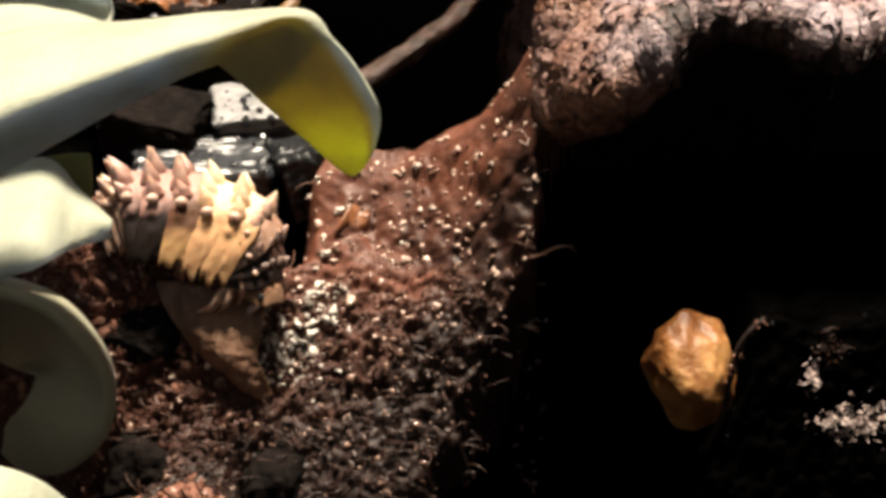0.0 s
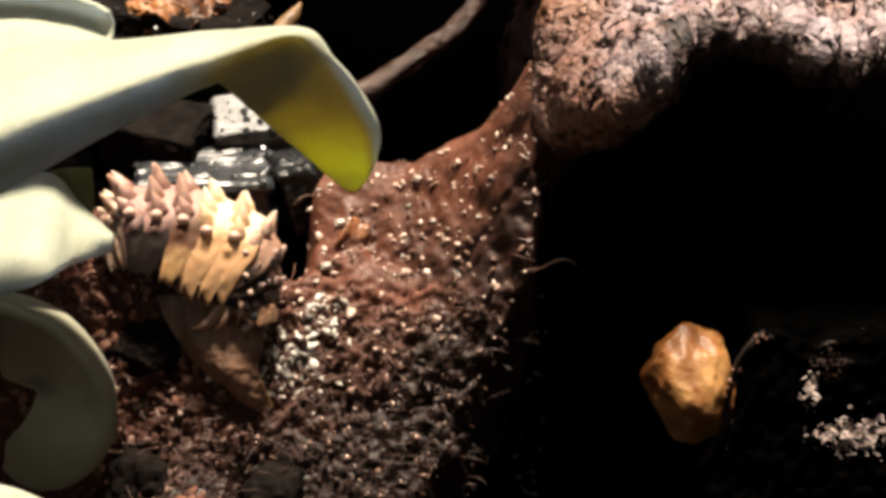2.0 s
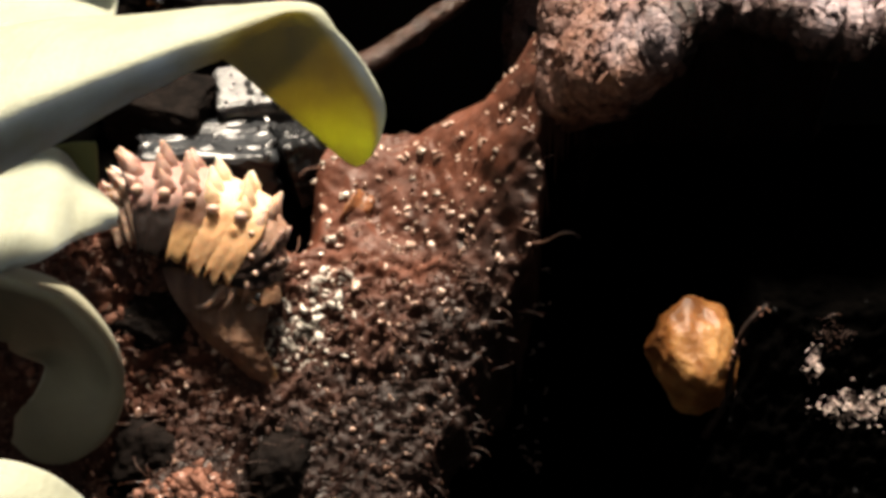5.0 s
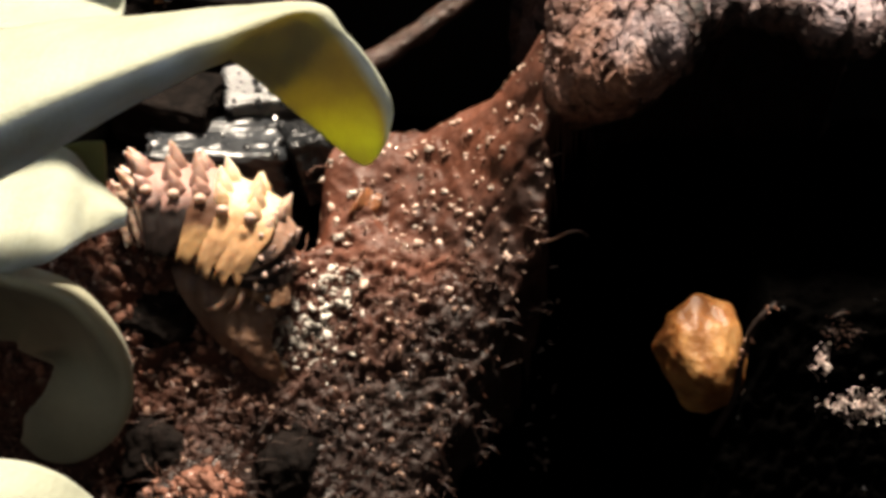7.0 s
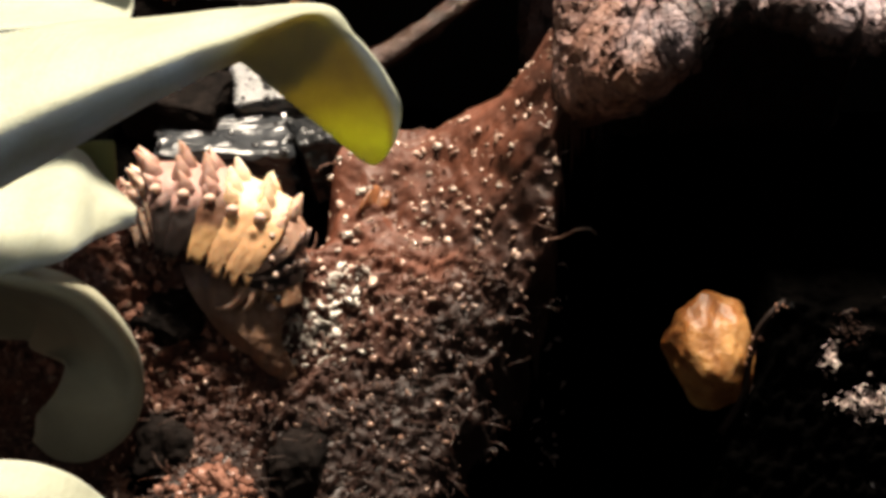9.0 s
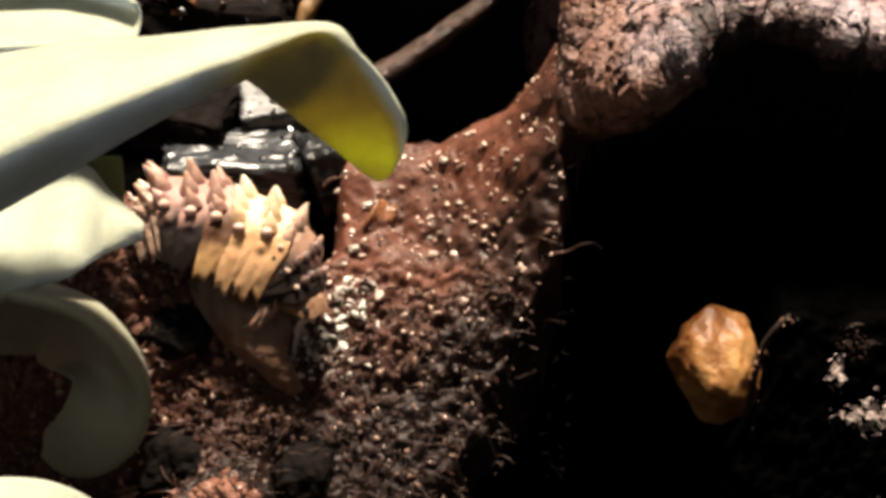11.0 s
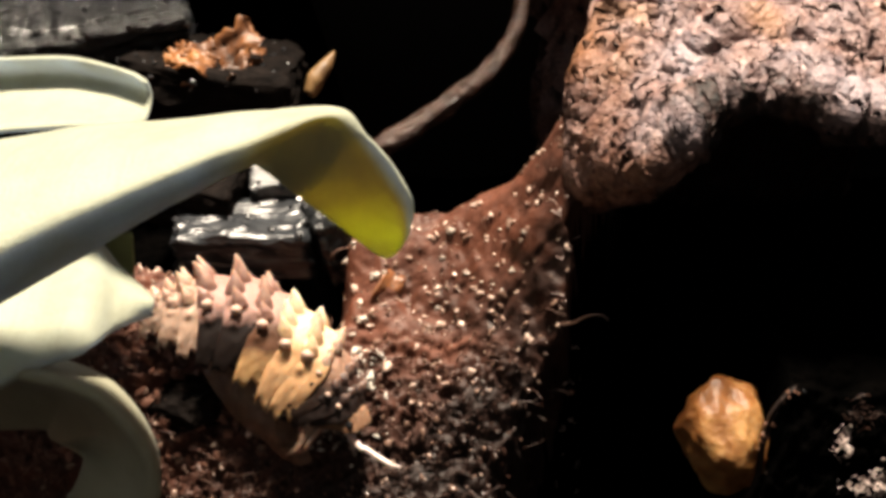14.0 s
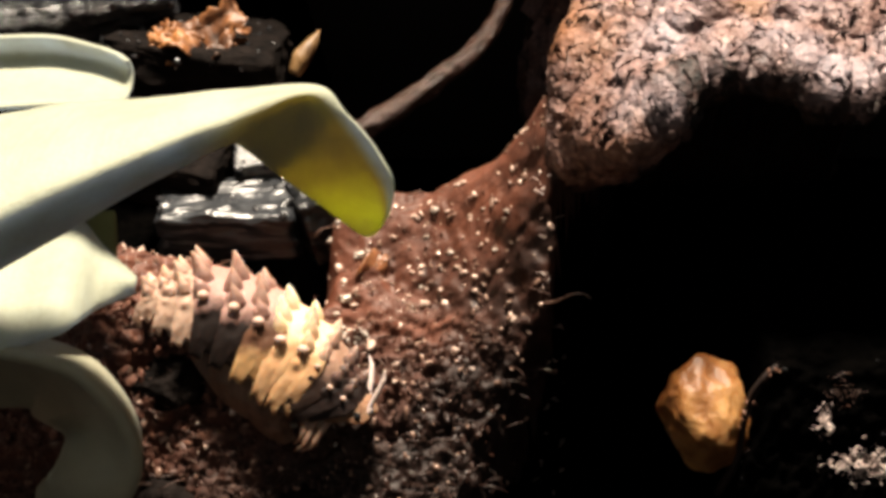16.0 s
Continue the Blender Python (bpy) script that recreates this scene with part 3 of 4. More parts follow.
    foot = [
        [(-21.14, -18.50, 6.95), (-21.01, -20.02, 6.85), (-21.14, -20.99, 4.47)],
        [(-17.24, -18.02, 7.43), (-17.21, -19.75, 7.12), (-17.03, -21.24, 4.92)],
        [(-15.04, -17.75, 7.14), (-15.07, -19.53, 6.78), (-15.41, -21.09, 4.65)],
        [(-13.59, -17.84, 6.49), (-13.73, -19.33, 6.12), (-14.18, -20.75, 4.43)],
        [(-12.61, -18.06, 5.41), (-12.66, -18.92, 5.12), (-13.06, -19.77, 4.27)],
    ]
    part("leaf", slab("leaf", loft(foot, 50, 20), 0.28, LEAF, 0.05, 3.0, 4), plant)
    back = [
        [(-25.16, -0.98, 13.16), (-26.43, 2.03, 11.93), (-27.17, 4.61, 11.68), (-26.42, 4.64, 13.12)],
        [(-20.18, 0.60, 12.62), (-21.16, 3.31, 11.79), (-21.75, 5.40, 11.76), (-21.23, 5.15, 12.92)],
        [(-17.48, 1.10, 12.42), (-18.15, 3.40, 11.88), (-18.65, 5.44, 11.80), (-18.27, 5.15, 12.92)],
        [(-15.85, 1.29, 12.32), (-16.41, 3.50, 11.70), (-16.77, 5.20, 11.71), (-16.42, 4.81, 12.73)],
        [(-14.70, 1.66, 12.12), (-15.07, 3.42, 11.63), (-15.24, 4.47, 11.83), (-15.14, 4.21, 12.70)],
        [(-14.22, 2.06, 11.96), (-14.31, 3.02, 11.78), (-14.36, 3.65, 12.13), (-14.43, 3.62, 12.67)],
    ]
    part("leaf", slab("leaf", loft(back, 50, 20), 0.28, LEAF, 0.05, 3.0, 5), plant, "small cupped pale leaf")
    stem = tube([(-38, -12, -6), (-37.5, -10, 3), (-36.5, -8, 10), (-35, -6, 18)], [1.6, 1.5, 1.3, 1.0], 12, 24, 0.2)
    part("stem", mesh_from("stem", *stem, LEAF_DULL), plant)
    return plant


build_plant()


# ---- stones, lump, roots ----
def rock(label, at, r, squash, turn, seed, facet=0.9, rough=0.12, mat=None, name="charcoal_piece", cat="stone", sub=5):
    ob = new(name, mesh_from(name, *lump(r, squash, rough, 0.7, seed, sub, facet), mat or ROCK))
    ob.matrix_world = pose(*[c * MM for c in at], *turn)
    return tagged(ob, label, cat)


def charcoal(label, at, size, turn, seed, mat=None, chips=0, ridge=0.05):
    """A split block of charcoal: flat faces, chipped edges and fine layers."""
    bm = bmesh.new()
    bmesh.ops.create_cube(bm, size=2)
    bmesh.ops.subdivide_edges(bm, edges=bm.edges[:], cuts=46, use_grid_fill=True)
    verts, faces = [], [tuple(v.index for v in f.verts) for f in bm.faces]
    for v in bm.verts:
        d = v.co.copy()
        q = (abs(d.x) ** 16 + abs(d.y) ** 16 + abs(d.z) ** 16) ** (1 / 16)
        p = d / q
        o = Vector((seed * 2.3, seed, 0))
        k = 1 + 0.10 * noise.fractal(p * 1.1 + o, 0.8, 2.0, 3)
        p *= k
        layer = math.floor((p.z + 0.3 * noise.noise(p * 1.4 + o)) * 5) / 5
        grow = 1 + 0.09 * noise.noise(Vector((layer * 9.1, seed, p.x * 0.8)))
        p = Vector((p.x * grow, p.y * grow, p.z + 0.028 * noise.fractal(Vector((p.x * 1.6, p.y * 4, p.z)) + o, 0.6, 2, 3)))
        wave = noise.fractal(Vector((p.x * 1.1, p.y * 1.7 + 0.4 * p.x, seed)), 0.8, 2.0, 2)
        crest = ridge * max(0, 1 - abs(wave) * 8) * (1 if p.z > 0 else 0.3)
        verts.append((p.x * size[0], p.y * size[1], (p.z + crest) * size[2]))
    bm.free()
    ob = new("charcoal_piece", mesh_from("charcoal_piece", verts, faces, mat or ROCK))
    ob.matrix_world = pose(*[c * MM for c in at], *turn)
    if chips:
        rnd, shapes = random.Random(seed), []
        tops = [v for v in verts if v[2] > 0.7 * size[2]]
        for _ in range(chips):
            r = 0.05 + 0.22 * rnd.random() ** 2
            shapes.append(moved(CRUMB_SHAPE[rnd.randrange(5)], Matrix.Translation(rnd.choice(tops)) @ Euler((rnd.random() * 6, rnd.random() * 6, rnd.random() * 6)).to_matrix().to_4x4() @ Matrix.Diagonal((r * 1.5, r, r, 1))))
        tagged(part("charcoal_grit", mesh_from("charcoal_grit", *joined(*shapes), WET_CHAR, False), ob), kind="stuff")
    return tagged(ob, label, "charcoal", group="charcoal pieces")


charcoal("black charcoal piece with a glossy banded top", (-12.26, 8.31, -1.30), (3.7, 2.0, 1.5), (-7, 3, 4), 4, SLATE, 24, 0.11)
charcoal("small charcoal piece with a bright wet top", (-9.9, 12.3, 0.15), (2.3, 1.6, 0.9), (9, 2, 12), 5, SHEEN, 60)
charcoal("broken black charcoal piece wet along its edges", (-7.16, 8.00, -1.19), (1.1, 1.6, 1.9), (-14, -6, 24), 7)
charcoal("dull black charcoal piece under the leaves", (-15.13, 10.84, 0.23), (2.6, 2.0, 1.5), (-4, 6, -12), 9, DULL)
charcoal("large black charcoal block with wet glints", (-27.2, 22.80, 2.5), (9.5, 4.0, 2.6), (7, -4, 12), 12, GLINTY, 160, 0.12)
charcoal("black charcoal block holding orange debris", (-15.05, 19.28, 0.70), (5.0, 3.5, 2.6), (-16, 4, -6), 14, DULL, 60)
rock("dull black charcoal piece sunk in the soil", (-14.0, -2.5, -2.5), 1.75, (1.25, 0.9, 0.75), (40, -8, -14), 51, 0.7, 0.22, DULL, cat="charcoal")
rock("dull black charcoal piece low in the soil", (-13.6, -6.9, -7.5), 2.3, (1.1, 0.9, 0.8), (40, 6, 16), 52, 0.7, 0.22, DULL, cat="charcoal")
rock("dull black charcoal piece half buried in crumbs", (-7.5, -7.2, -8.1), 2.2, (0.95, 1.0, 0.8), (40, -4, -9), 53, 0.7, 0.22, DULL, cat="charcoal")
rock("amber-brown resinous lump on the soil", (12.50, -4.45, -2.45), 2.62, (0.90, 0.90, 1.10), (-45, 0, 8), 23, 0.45, 0.13, RESIN, "amber_lump", "lump")


def build_debris():
    """Torn orange flakes heaped on the charcoal."""
    heap = tagged(new("orange_debris"), "torn orange plant flakes heaped on black charcoal", "debris")
    rnd = random.Random(31)
    for k in range(7):
        at = Vector((-14.3 + rnd.uniform(-1.9, 1.9), 18.2 + rnd.uniform(-0.7, 0.7), 3.7 + rnd.uniform(-0.3, 0.7)))
        wide, deep, turn = rnd.uniform(1.0, 1.8), rnd.uniform(0.6, 1.1), Euler((rnd.uniform(-0.6, 0.9), rnd.uniform(-0.7, 0.7), rnd.uniform(0, 3))).to_matrix()
        g = [[tuple(at + turn @ Vector((u * wide * (1 + 0.35 * noise.noise(Vector((v * 3, k, 0)))), v * deep * (1 + 0.5 * noise.noise(Vector((u * 3, 0, k)))), 0.3 * math.sin(2.2 * u + k) + 0.35 * noise.noise(Vector((u * 1.6, v * 1.6, k)))))) for v in np.linspace(-1, 1, 14)] for u in np.linspace(-1, 1, 20)]
        part("flake", slab("flake", np.array(g), 0.2, ORANGE, 0.10, 0.5, k), heap)
    for k in range(5):
        core = moved(lump(rnd.uniform(0.5, 0.9), (1.3, 0.8, 0.7), 0.5, 0.6, 60 + k, 4), Matrix.Translation((-14.3 + rnd.uniform(-1.8, 1.8), 18.3 + rnd.uniform(-0.5, 0.5), 3.2)))
        part("crumb", mesh_from("crumb", *core, ORANGE), heap)
    return heap


build_debris()

root = tagged(new("root", mesh_from("root", *tube([(-9.62, 15.33, -3.06), (-5.59, 16.15, -1.53), (-1.88, 17.76, 0.09), (1.42, 19.90, 1.52), (3.09, 22.41, 2.61), (3.76, 25.06, 3.85), (4.06, 30.68, 5.22)], [0.72, 0.71, 0.66, 0.6, 0.54, 0.48, 0.42], 14, 70, 0.45), STEM)), "bent brown woody root behind the bank", "root")

BUD = simple_material("dry_bud", [(0.3, (0.07, 0.034, 0.014)), (0.6, (0.23, 0.13, 0.05)), (0.8, (0.40, 0.27, 0.13))], 600, 0.5, 0.6, 0.0002, stretch=(2, 0.6, 0.6))

bud = tagged(new("dry_bud", mesh_from("dry_bud", *tube([(-9.13, 17.05, 2.20), (-8.72, 17.72, 2.73), (-8.18, 18.47, 3.19), (-7.65, 19.27, 3.71)], [0.4, 0.58, 0.45, 0.05], 10, 16, 0.3), BUD)), "small pointed tan dry bud", "bud")


# ---- loose crumbs, fibres and water drops on the soil ----
WATER = simple_material("wet_bead", [(0.3, (0.08, 0.04, 0.028)), (0.7, (0.26, 0.16, 0.12))], 1500, 0.2, 0.1, 0.00005, spec=1.0)


def scatter(name, count, seed, area, size, mat, label, keep=None, long=1.0, lift=0.3):
    rnd, shapes = random.Random(seed), []
    while len(shapes) < count:
        x, y = rnd.uniform(*area[0]), rnd.uniform(*area[1])
        if keep and rnd.random() > keep(x, y):
            continue
        p = ground_point(x, y)
        r = rnd.uniform(*size) * rnd.uniform(0.6, 1.0)
        m = Matrix.Translation((p[0], p[1], p[2] + r * lift)) @ Euler((rnd.random() * 6, rnd.random() * 6, rnd.random() * 6)).to_matrix().to_4x4() @ Matrix.Diagonal((r * rnd.uniform(1, long), r, r * rnd.uniform(0.6, 1), 1))
        shapes.append(moved(CRUMB_SHAPE[rnd.randrange(5)], m))
    return tagged(new(name, mesh_from(name, *joined(*shapes), mat, False)), label, "debris", kind="stuff")


def on_bank(x, y):
    return step(1.5, -3, y) * 0.85 + 0.07 if x < bank_edge(y) - 0.8 else 0.0


scatter("soil_crumbs", 3000, 1, ((-26, 5), (-15, 8)), (0.05, 0.17), CRUMB, "loose brown soil crumbs", on_bank, 3.2)
scatter("red_crumbs", 170, 2, ((-14.0, -8.5), (-13, -8.5)), (0.12, 0.36), RED_CRUMB, "reddish crumbs of bark on the soil", lambda x, y: bell(x, y, -11.3, -11.0, 1.8, 2.2), 2.6)
scatter("litter_flakes", 240, 12, ((-22, -11), (-5.0, 1.0)), (0.10, 0.30), RED_CRUMB, "reddish flakes of leaf litter on the soil", None, 3.0)
scatter("pit_crumbs", 12, 3, ((11, 24), (-12, -3)), (0.05, 0.16), WET_CHAR, "small crumbs on dark soil", None, 2.0)


def drops(name, count, seed, area, size, label, keep=None, mat=None):
    rnd, shapes = random.Random(seed), []
    ball = lump(1.0, (1, 1, 1), 0.9, 0.8, 2, 2)
    while len(shapes) < count:
        x, y = rnd.uniform(*area[0]), rnd.uniform(*area[1])
        if x > bank_edge(y) - 0.7 or keep and rnd.random() > keep(x, y):
            continue
        p = ground_point(x, y)
        r = size[0] + (size[1] - size[0]) * rnd.random() ** 2
        turn = Euler((rnd.random() * 6, rnd.random() * 6, rnd.random() * 6)).to_matrix().to_4x4()
        shapes.append(moved(ball, Matrix.Translation((p[0], p[1], p[2] - r * 0.25)) @ turn @ Matrix.Diagonal((r, r * rnd.uniform(0.5, 1.7), r * rnd.uniform(0.4, 0.9), 1))))
    return tagged(new(name, mesh_from(name, *joined(*shapes), mat or WATER)), label, "water drops", kind="stuff")


drops("water_drops", 800, 5, ((-22, 6.0), (-12, 7.5)), (0.04, 0.19), "tiny glinting water drops on the soil")
# near-white patches in the colour paint glints on the wet crumbs
BEAD = simple_material("glint_painted_crumb", [(0.35, (0.10, 0.08, 0.07)), (0.62, (0.90, 0.84, 0.76))], 500, 0.08, 0.2, 0.00005, spec=1.0)
drops("wet_beads", 230, 6, ((-9.6, -4.0), (-4.6, 0.6)), (0.05, 0.26), "cluster of glossy wet grey crumbs with white glints painted in", lambda x, y: bell(x, y, -6.9, -2.3, 1.7, 1.0) + 0.6 * bell(x, y, -5.2, -0.4, 0.9, 0.9), BEAD)
# pale crumbs whose light colour also paints small glints on the soil
SPECK = simple_material("pale_speck", [(0.3, (0.30, 0.17, 0.12)), (0.7, (0.70, 0.54, 0.46))], 1500, 0.25, 0.2, 0.00005, spec=0.9)
drops("pale_specks", 620, 16, ((-20, 6.2), (-11, 7.0)), (0.03, 0.19), "scattered pale glossy specks on the soil", lambda x, y: 1 - 0.55 * step(-0.5, -3.5, y), SPECK)
# opaque pale drop: part of the lamp's glint is put into its colour
GLINT = simple_material("pale_glint_drop", [(0.3, (0.22, 0.17, 0.14)), (0.7, (0.55, 0.48, 0.42))], 900, 0.12, 0.1, 0.00003, spec=1.0)
for x, y, r in ((-6.3, 5.6, 0.24), (-5.9, 6.0, 0.18), (-5.3, 6.2, 0.16), (-4.68, 4.2, 0.27), (-4.24, 4.38, 0.18), (-5.3, 2.01, 0.27), (-5.82, 1.25, 0.16), (-0.66, 5.97, 0.26), (-1.16, 4.92, 0.18), (0.11, 3.67, 0.16), (-1.43, 2.63, 0.14), (2.98, 3.5, 0.15), (2.38, 2.5, 0.14)):
    h = ground_point(x, y)
    tagged(new("water_drop", mesh_from("water_drop", *moved(lump(r * 0.85, (1.2, 0.8, 0.75), 0.7, 0.7, int(100 * r), 3), Matrix.Translation((h[0], h[1], h[2] + 0.1 * r))), GLINT)), "glossy water drop on wet soil, glint painted as pale colour", "water drop", group="large drops on the bank")


def fibres(name, count, seed, area, length, mat, label, keep=None, thick=0.034):
    rnd, shapes = random.Random(seed), []
    while len(shapes) < count:
        x, y = rnd.uniform(*area[0]), rnd.uniform(*area[1])
        if keep and rnd.random() > keep(x, y):
            continue
        p = Vector(ground_point(x, y))
        d = Vector((rnd.gauss(0, 1), rnd.gauss(0, 0.35), rnd.uniform(-0.25, 0.3))).normalized() * rnd.uniform(*length)
        b = Vector((rnd.gauss(0, 0.15), rnd.gauss(0, 0.15), rnd.uniform(0.05, 0.3)))
        shapes.append(tube([p, p + d * 0.5 + b, p + d], [thick, thick * 0.9, thick * 0.4], 4, 7))
    return tagged(new(name, mesh_from(name, *joined(*shapes), mat)), label, "fibre", kind="stuff")


fibres("soil_fibres", 1300, 8, ((-26, 5), (-14, 8)), (0.4, 1.8), CRUMB, "fine brown coconut fibres in the soil", on_bank)
fibres("pit_fibres", 3, 9, ((14, 24), (-9, -4)), (0.4, 1.3), CRUMB, "fine fibres on dark soil")


for seed, cx, cy, wide, n in ((21, 17.9, -5.6, 0.35, 14), (22, 20.1, -6.75, 1.8, 80), (23, 14.35, -5.3, 0.25, 8), (24, 18.6, -4.9, 0.8, 14)):
    pale = seed < 23
    near_spot = lambda x, y, c=cx, d=cy, w=wide: bell(x, y, c, d, w * 0.75, 0.3)
    spot = ((cx - 1.6 * wide, cx + 1.6 * wide), (cy - 0.7, cy + 0.7))
    fibres("wood_fluff", n, seed, spot, (0.12, 0.55), PALE if pale else CRUMB, "pale pinkish fluff of rotting wood" if pale else "thin brown fibres on black charcoal", near_spot, 0.022)
    scatter("wood_bits", 5 * n, seed + 5, spot, (0.03, 0.085), PALE if pale else CRUMB, "pale pinkish bits of rotting wood" if pale else "small brown crumbs on black charcoal", near_spot, 2.0)


def strand(name, pts, radii, mat, label, cat="root"):
    return tagged(new(name, mesh_from(name, *tube(pts, radii, 7, 24, 0.3), mat)), label, cat)


fibres("edge_fibres", 70, 31, ((4.4, 6.2), (-3.0, 5.0)), (0.15, 0.5), PALE, "short pale fibres along the bank's edge", None, 0.02)
strand("rootlet", [(4.09, 0.43, 0.01), (5.25, -0.27, 0.86), (6.00, -0.50, 1.62), (6.60, -0.61, 1.80), (6.94, -0.85, 1.69)], [0.09, 0.08, 0.06, 0.05, 0.07], CRUMB, "thin curled rootlet sticking out of the bank")
TWIG = [(13.09, -7.08, -5.67), (13.85, -6.47, -3.36), (13.97, -5.84, -1.60), (14.25, -5.34, 0.03), (14.71, -5.08, 0.86), (15.28, -4.71, 1.23)]
strand("twig", TWIG, [0.2, 0.17, 0.15, 0.16, 0.14, 0.07], SOIL, "thin rough dark twig beside the lump", "twig")
twig_line, rnd = catmull(TWIG, 60), random.Random(3)
grit = []
for _ in range(18):
    p = twig_line[rnd.choice((rnd.randrange(22, 36), rnd.randrange(48, 60), rnd.randrange(10, 60)))]
    r = rnd.uniform(0.05, 0.12)
    grit.append(moved(CRUMB_SHAPE[rnd.randrange(5)], Matrix.Translation((p[0] + rnd.gauss(0, 0.12), p[1] - 0.08, p[2] + rnd.gauss(0.03, 0.12))) @ Euler((rnd.random() * 6, rnd.random() * 6, rnd.random() * 6)).to_matrix().to_4x4() @ Matrix.Diagonal((r * 1.5, r, r * 0.7, 1))))
tagged(new("pale_grit", mesh_from("pale_grit", *joined(*grit), RED_CRUMB, False)), "pale crumbs stuck on the dark twig", "debris", kind="stuff")
FLAKE = simple_material("orange_flake", [(0.3, (0.10, 0.036, 0.016)), (0.7, (0.27, 0.105, 0.04))], 700, 0.4, 0.5, 0.0001, sss=0.4)
flake = []
for u in np.linspace(0, 1, 14):
    row = []
    for w in np.linspace(-1, 1, 7):
        x, y = -4.75 + 1.5 * u + 0.15 * w, 3.35 + 0.75 * math.sin(2.6 * u) + (0.34 + 0.22 * math.sin(3 * u)) * w
        p = ground_point(x, y)
        row.append((p[0], p[1], p[2] + 0.22 - 0.2 * w * w + 0.12 * math.sin(7 * u)))
    flake.append(row)
tagged(new("orange_flake", slab("orange_flake", np.array(flake), 0.1, FLAKE, 0.08, 0.4, 6)), "curved orange flake in the soil", "flake")

SCRAP = simple_material("brown_scrap", [(0.3, (0.09, 0.045, 0.03)), (0.5, (0.17, 0.092, 0.06)), (0.72, (0.24, 0.14, 0.09))], 420, 0.45, 0.5, 0.0002, stretch=(2.8, 0.5, 0.5), sss=0.3)
scrap = [
    [(-13.32, -0.86, -0.30), (-10.73, -1.44, -0.02), (-7.94, -1.72, -0.59)],
    [(-12.81, -2.02, -0.89), (-10.44, -3.07, -0.95), (-8.11, -2.99, -1.43)],
    [(-11.67, -3.31, -1.90), (-9.87, -4.23, -1.96), (-8.32, -3.95, -2.40)],
    [(-10.10, -4.14, -3.44), (-8.94, -4.65, -3.38), (-8.00, -4.26, -3.42)],
    [(-8.98, -4.41, -4.84), (-8.30, -4.66, -4.66), (-7.71, -4.38, -4.66)],
]
tagged(new("leaf_scrap", slab("leaf_scrap", loft(scrap, 80, 50), 0.12, SCRAP, 0.14, 0.9, 8)), "torn brown scrap of leaf leaning on the soil", "leaf scrap")


# ---- the isopod ----
def shell_material(name, top, side, margin, levels, rough=0.55):
    """Back-plate pigment: crest colour, flank colour and pale lower margin, by height on the plate, mottled."""
    m, t, b = material(name)
    tc = t.nodes.new("ShaderNodeTexCoord")
    sep = t.nodes.new("ShaderNodeSeparateXYZ")
    t.links.new(tc.outputs["Object"], sep.inputs[0])
    add = t.nodes.new("ShaderNodeMath")
    add.operation = "MULTIPLY_ADD"
    t.links.new(noise_tex(t, 1400, 4), add.inputs[0])
    add.inputs[1].default_value = 0.0011
    t.links.new(sep.outputs[2], add.inputs[2])
    rng = t.nodes.new("ShaderNodeMapRange")
    rng.inputs[1].default_value, rng.inputs[2].default_value = -0.0009, 0.0044
    t.links.new(add.outputs[0], rng.inputs[0])
    a, c = levels
    base = ramp(t, rng.outputs[0], [(a - 0.06, margin), (a + 0.06, side), (c - 0.07, side), (c + 0.07, top)])
    t.links.new(mixed(t, 1.0, base, ramp(t, noise_tex(t, 2200, 5), [(0.35, (1.0, 1.0, 1.0)), (0.75, (0.74, 0.71, 0.69))]), "MULTIPLY"), b.inputs["Base Color"])
    b.inputs["Roughness"].default_value = rough
    b.inputs["Specular IOR Level"].default_value = 0.25
    b.inputs["Subsurface Weight"].default_value = 0.45
    b.inputs["Subsurface Radius"].default_value = (0.00025, 0.00015, 0.0001)
    b.inputs["Subsurface Scale"].default_value = 1.0
    bumped(t, b, noise_tex(t, 3200, 4), 0.4, 0.00006)
    return m


SHELLS = {
    "mauve": shell_material("mauve_shell", (0.37, 0.215, 0.185), (0.010, 0.005, 0.004), (0.50, 0.34, 0.25), (0.06, 0.55)),
    "plum": shell_material("plum_shell", (0.40, 0.235, 0.20), (0.10, 0.045, 0.025), (0.50, 0.30, 0.14), (0.36, 0.66)),
    "dark": shell_material("dark_shell", (0.11, 0.055, 0.045), (0.012, 0.006, 0.005), (0.05, 0.03, 0.022), (0.04, 0.72)),
    "fawn": shell_material("fawn_shell", (0.30, 0.18, 0.13), (0.022, 0.011, 0.008), (0.20, 0.11, 0.06), (0.10, 0.60)),
    "cream": shell_material("cream_shell", (0.72, 0.56, 0.375), (0.52, 0.305, 0.16), (0.50, 0.29, 0.15), (0.12, 0.62)),
    "brown": shell_material("brown_shell", (0.34, 0.20, 0.13), (0.22, 0.12, 0.07), (0.36, 0.21, 0.12), (0.1, 0.5)),
    "tan": shell_material("tan_shell", (0.43, 0.28, 0.225), (0.46, 0.31, 0.235), (0.56, 0.39, 0.28), (0.1, 0.5)),
}
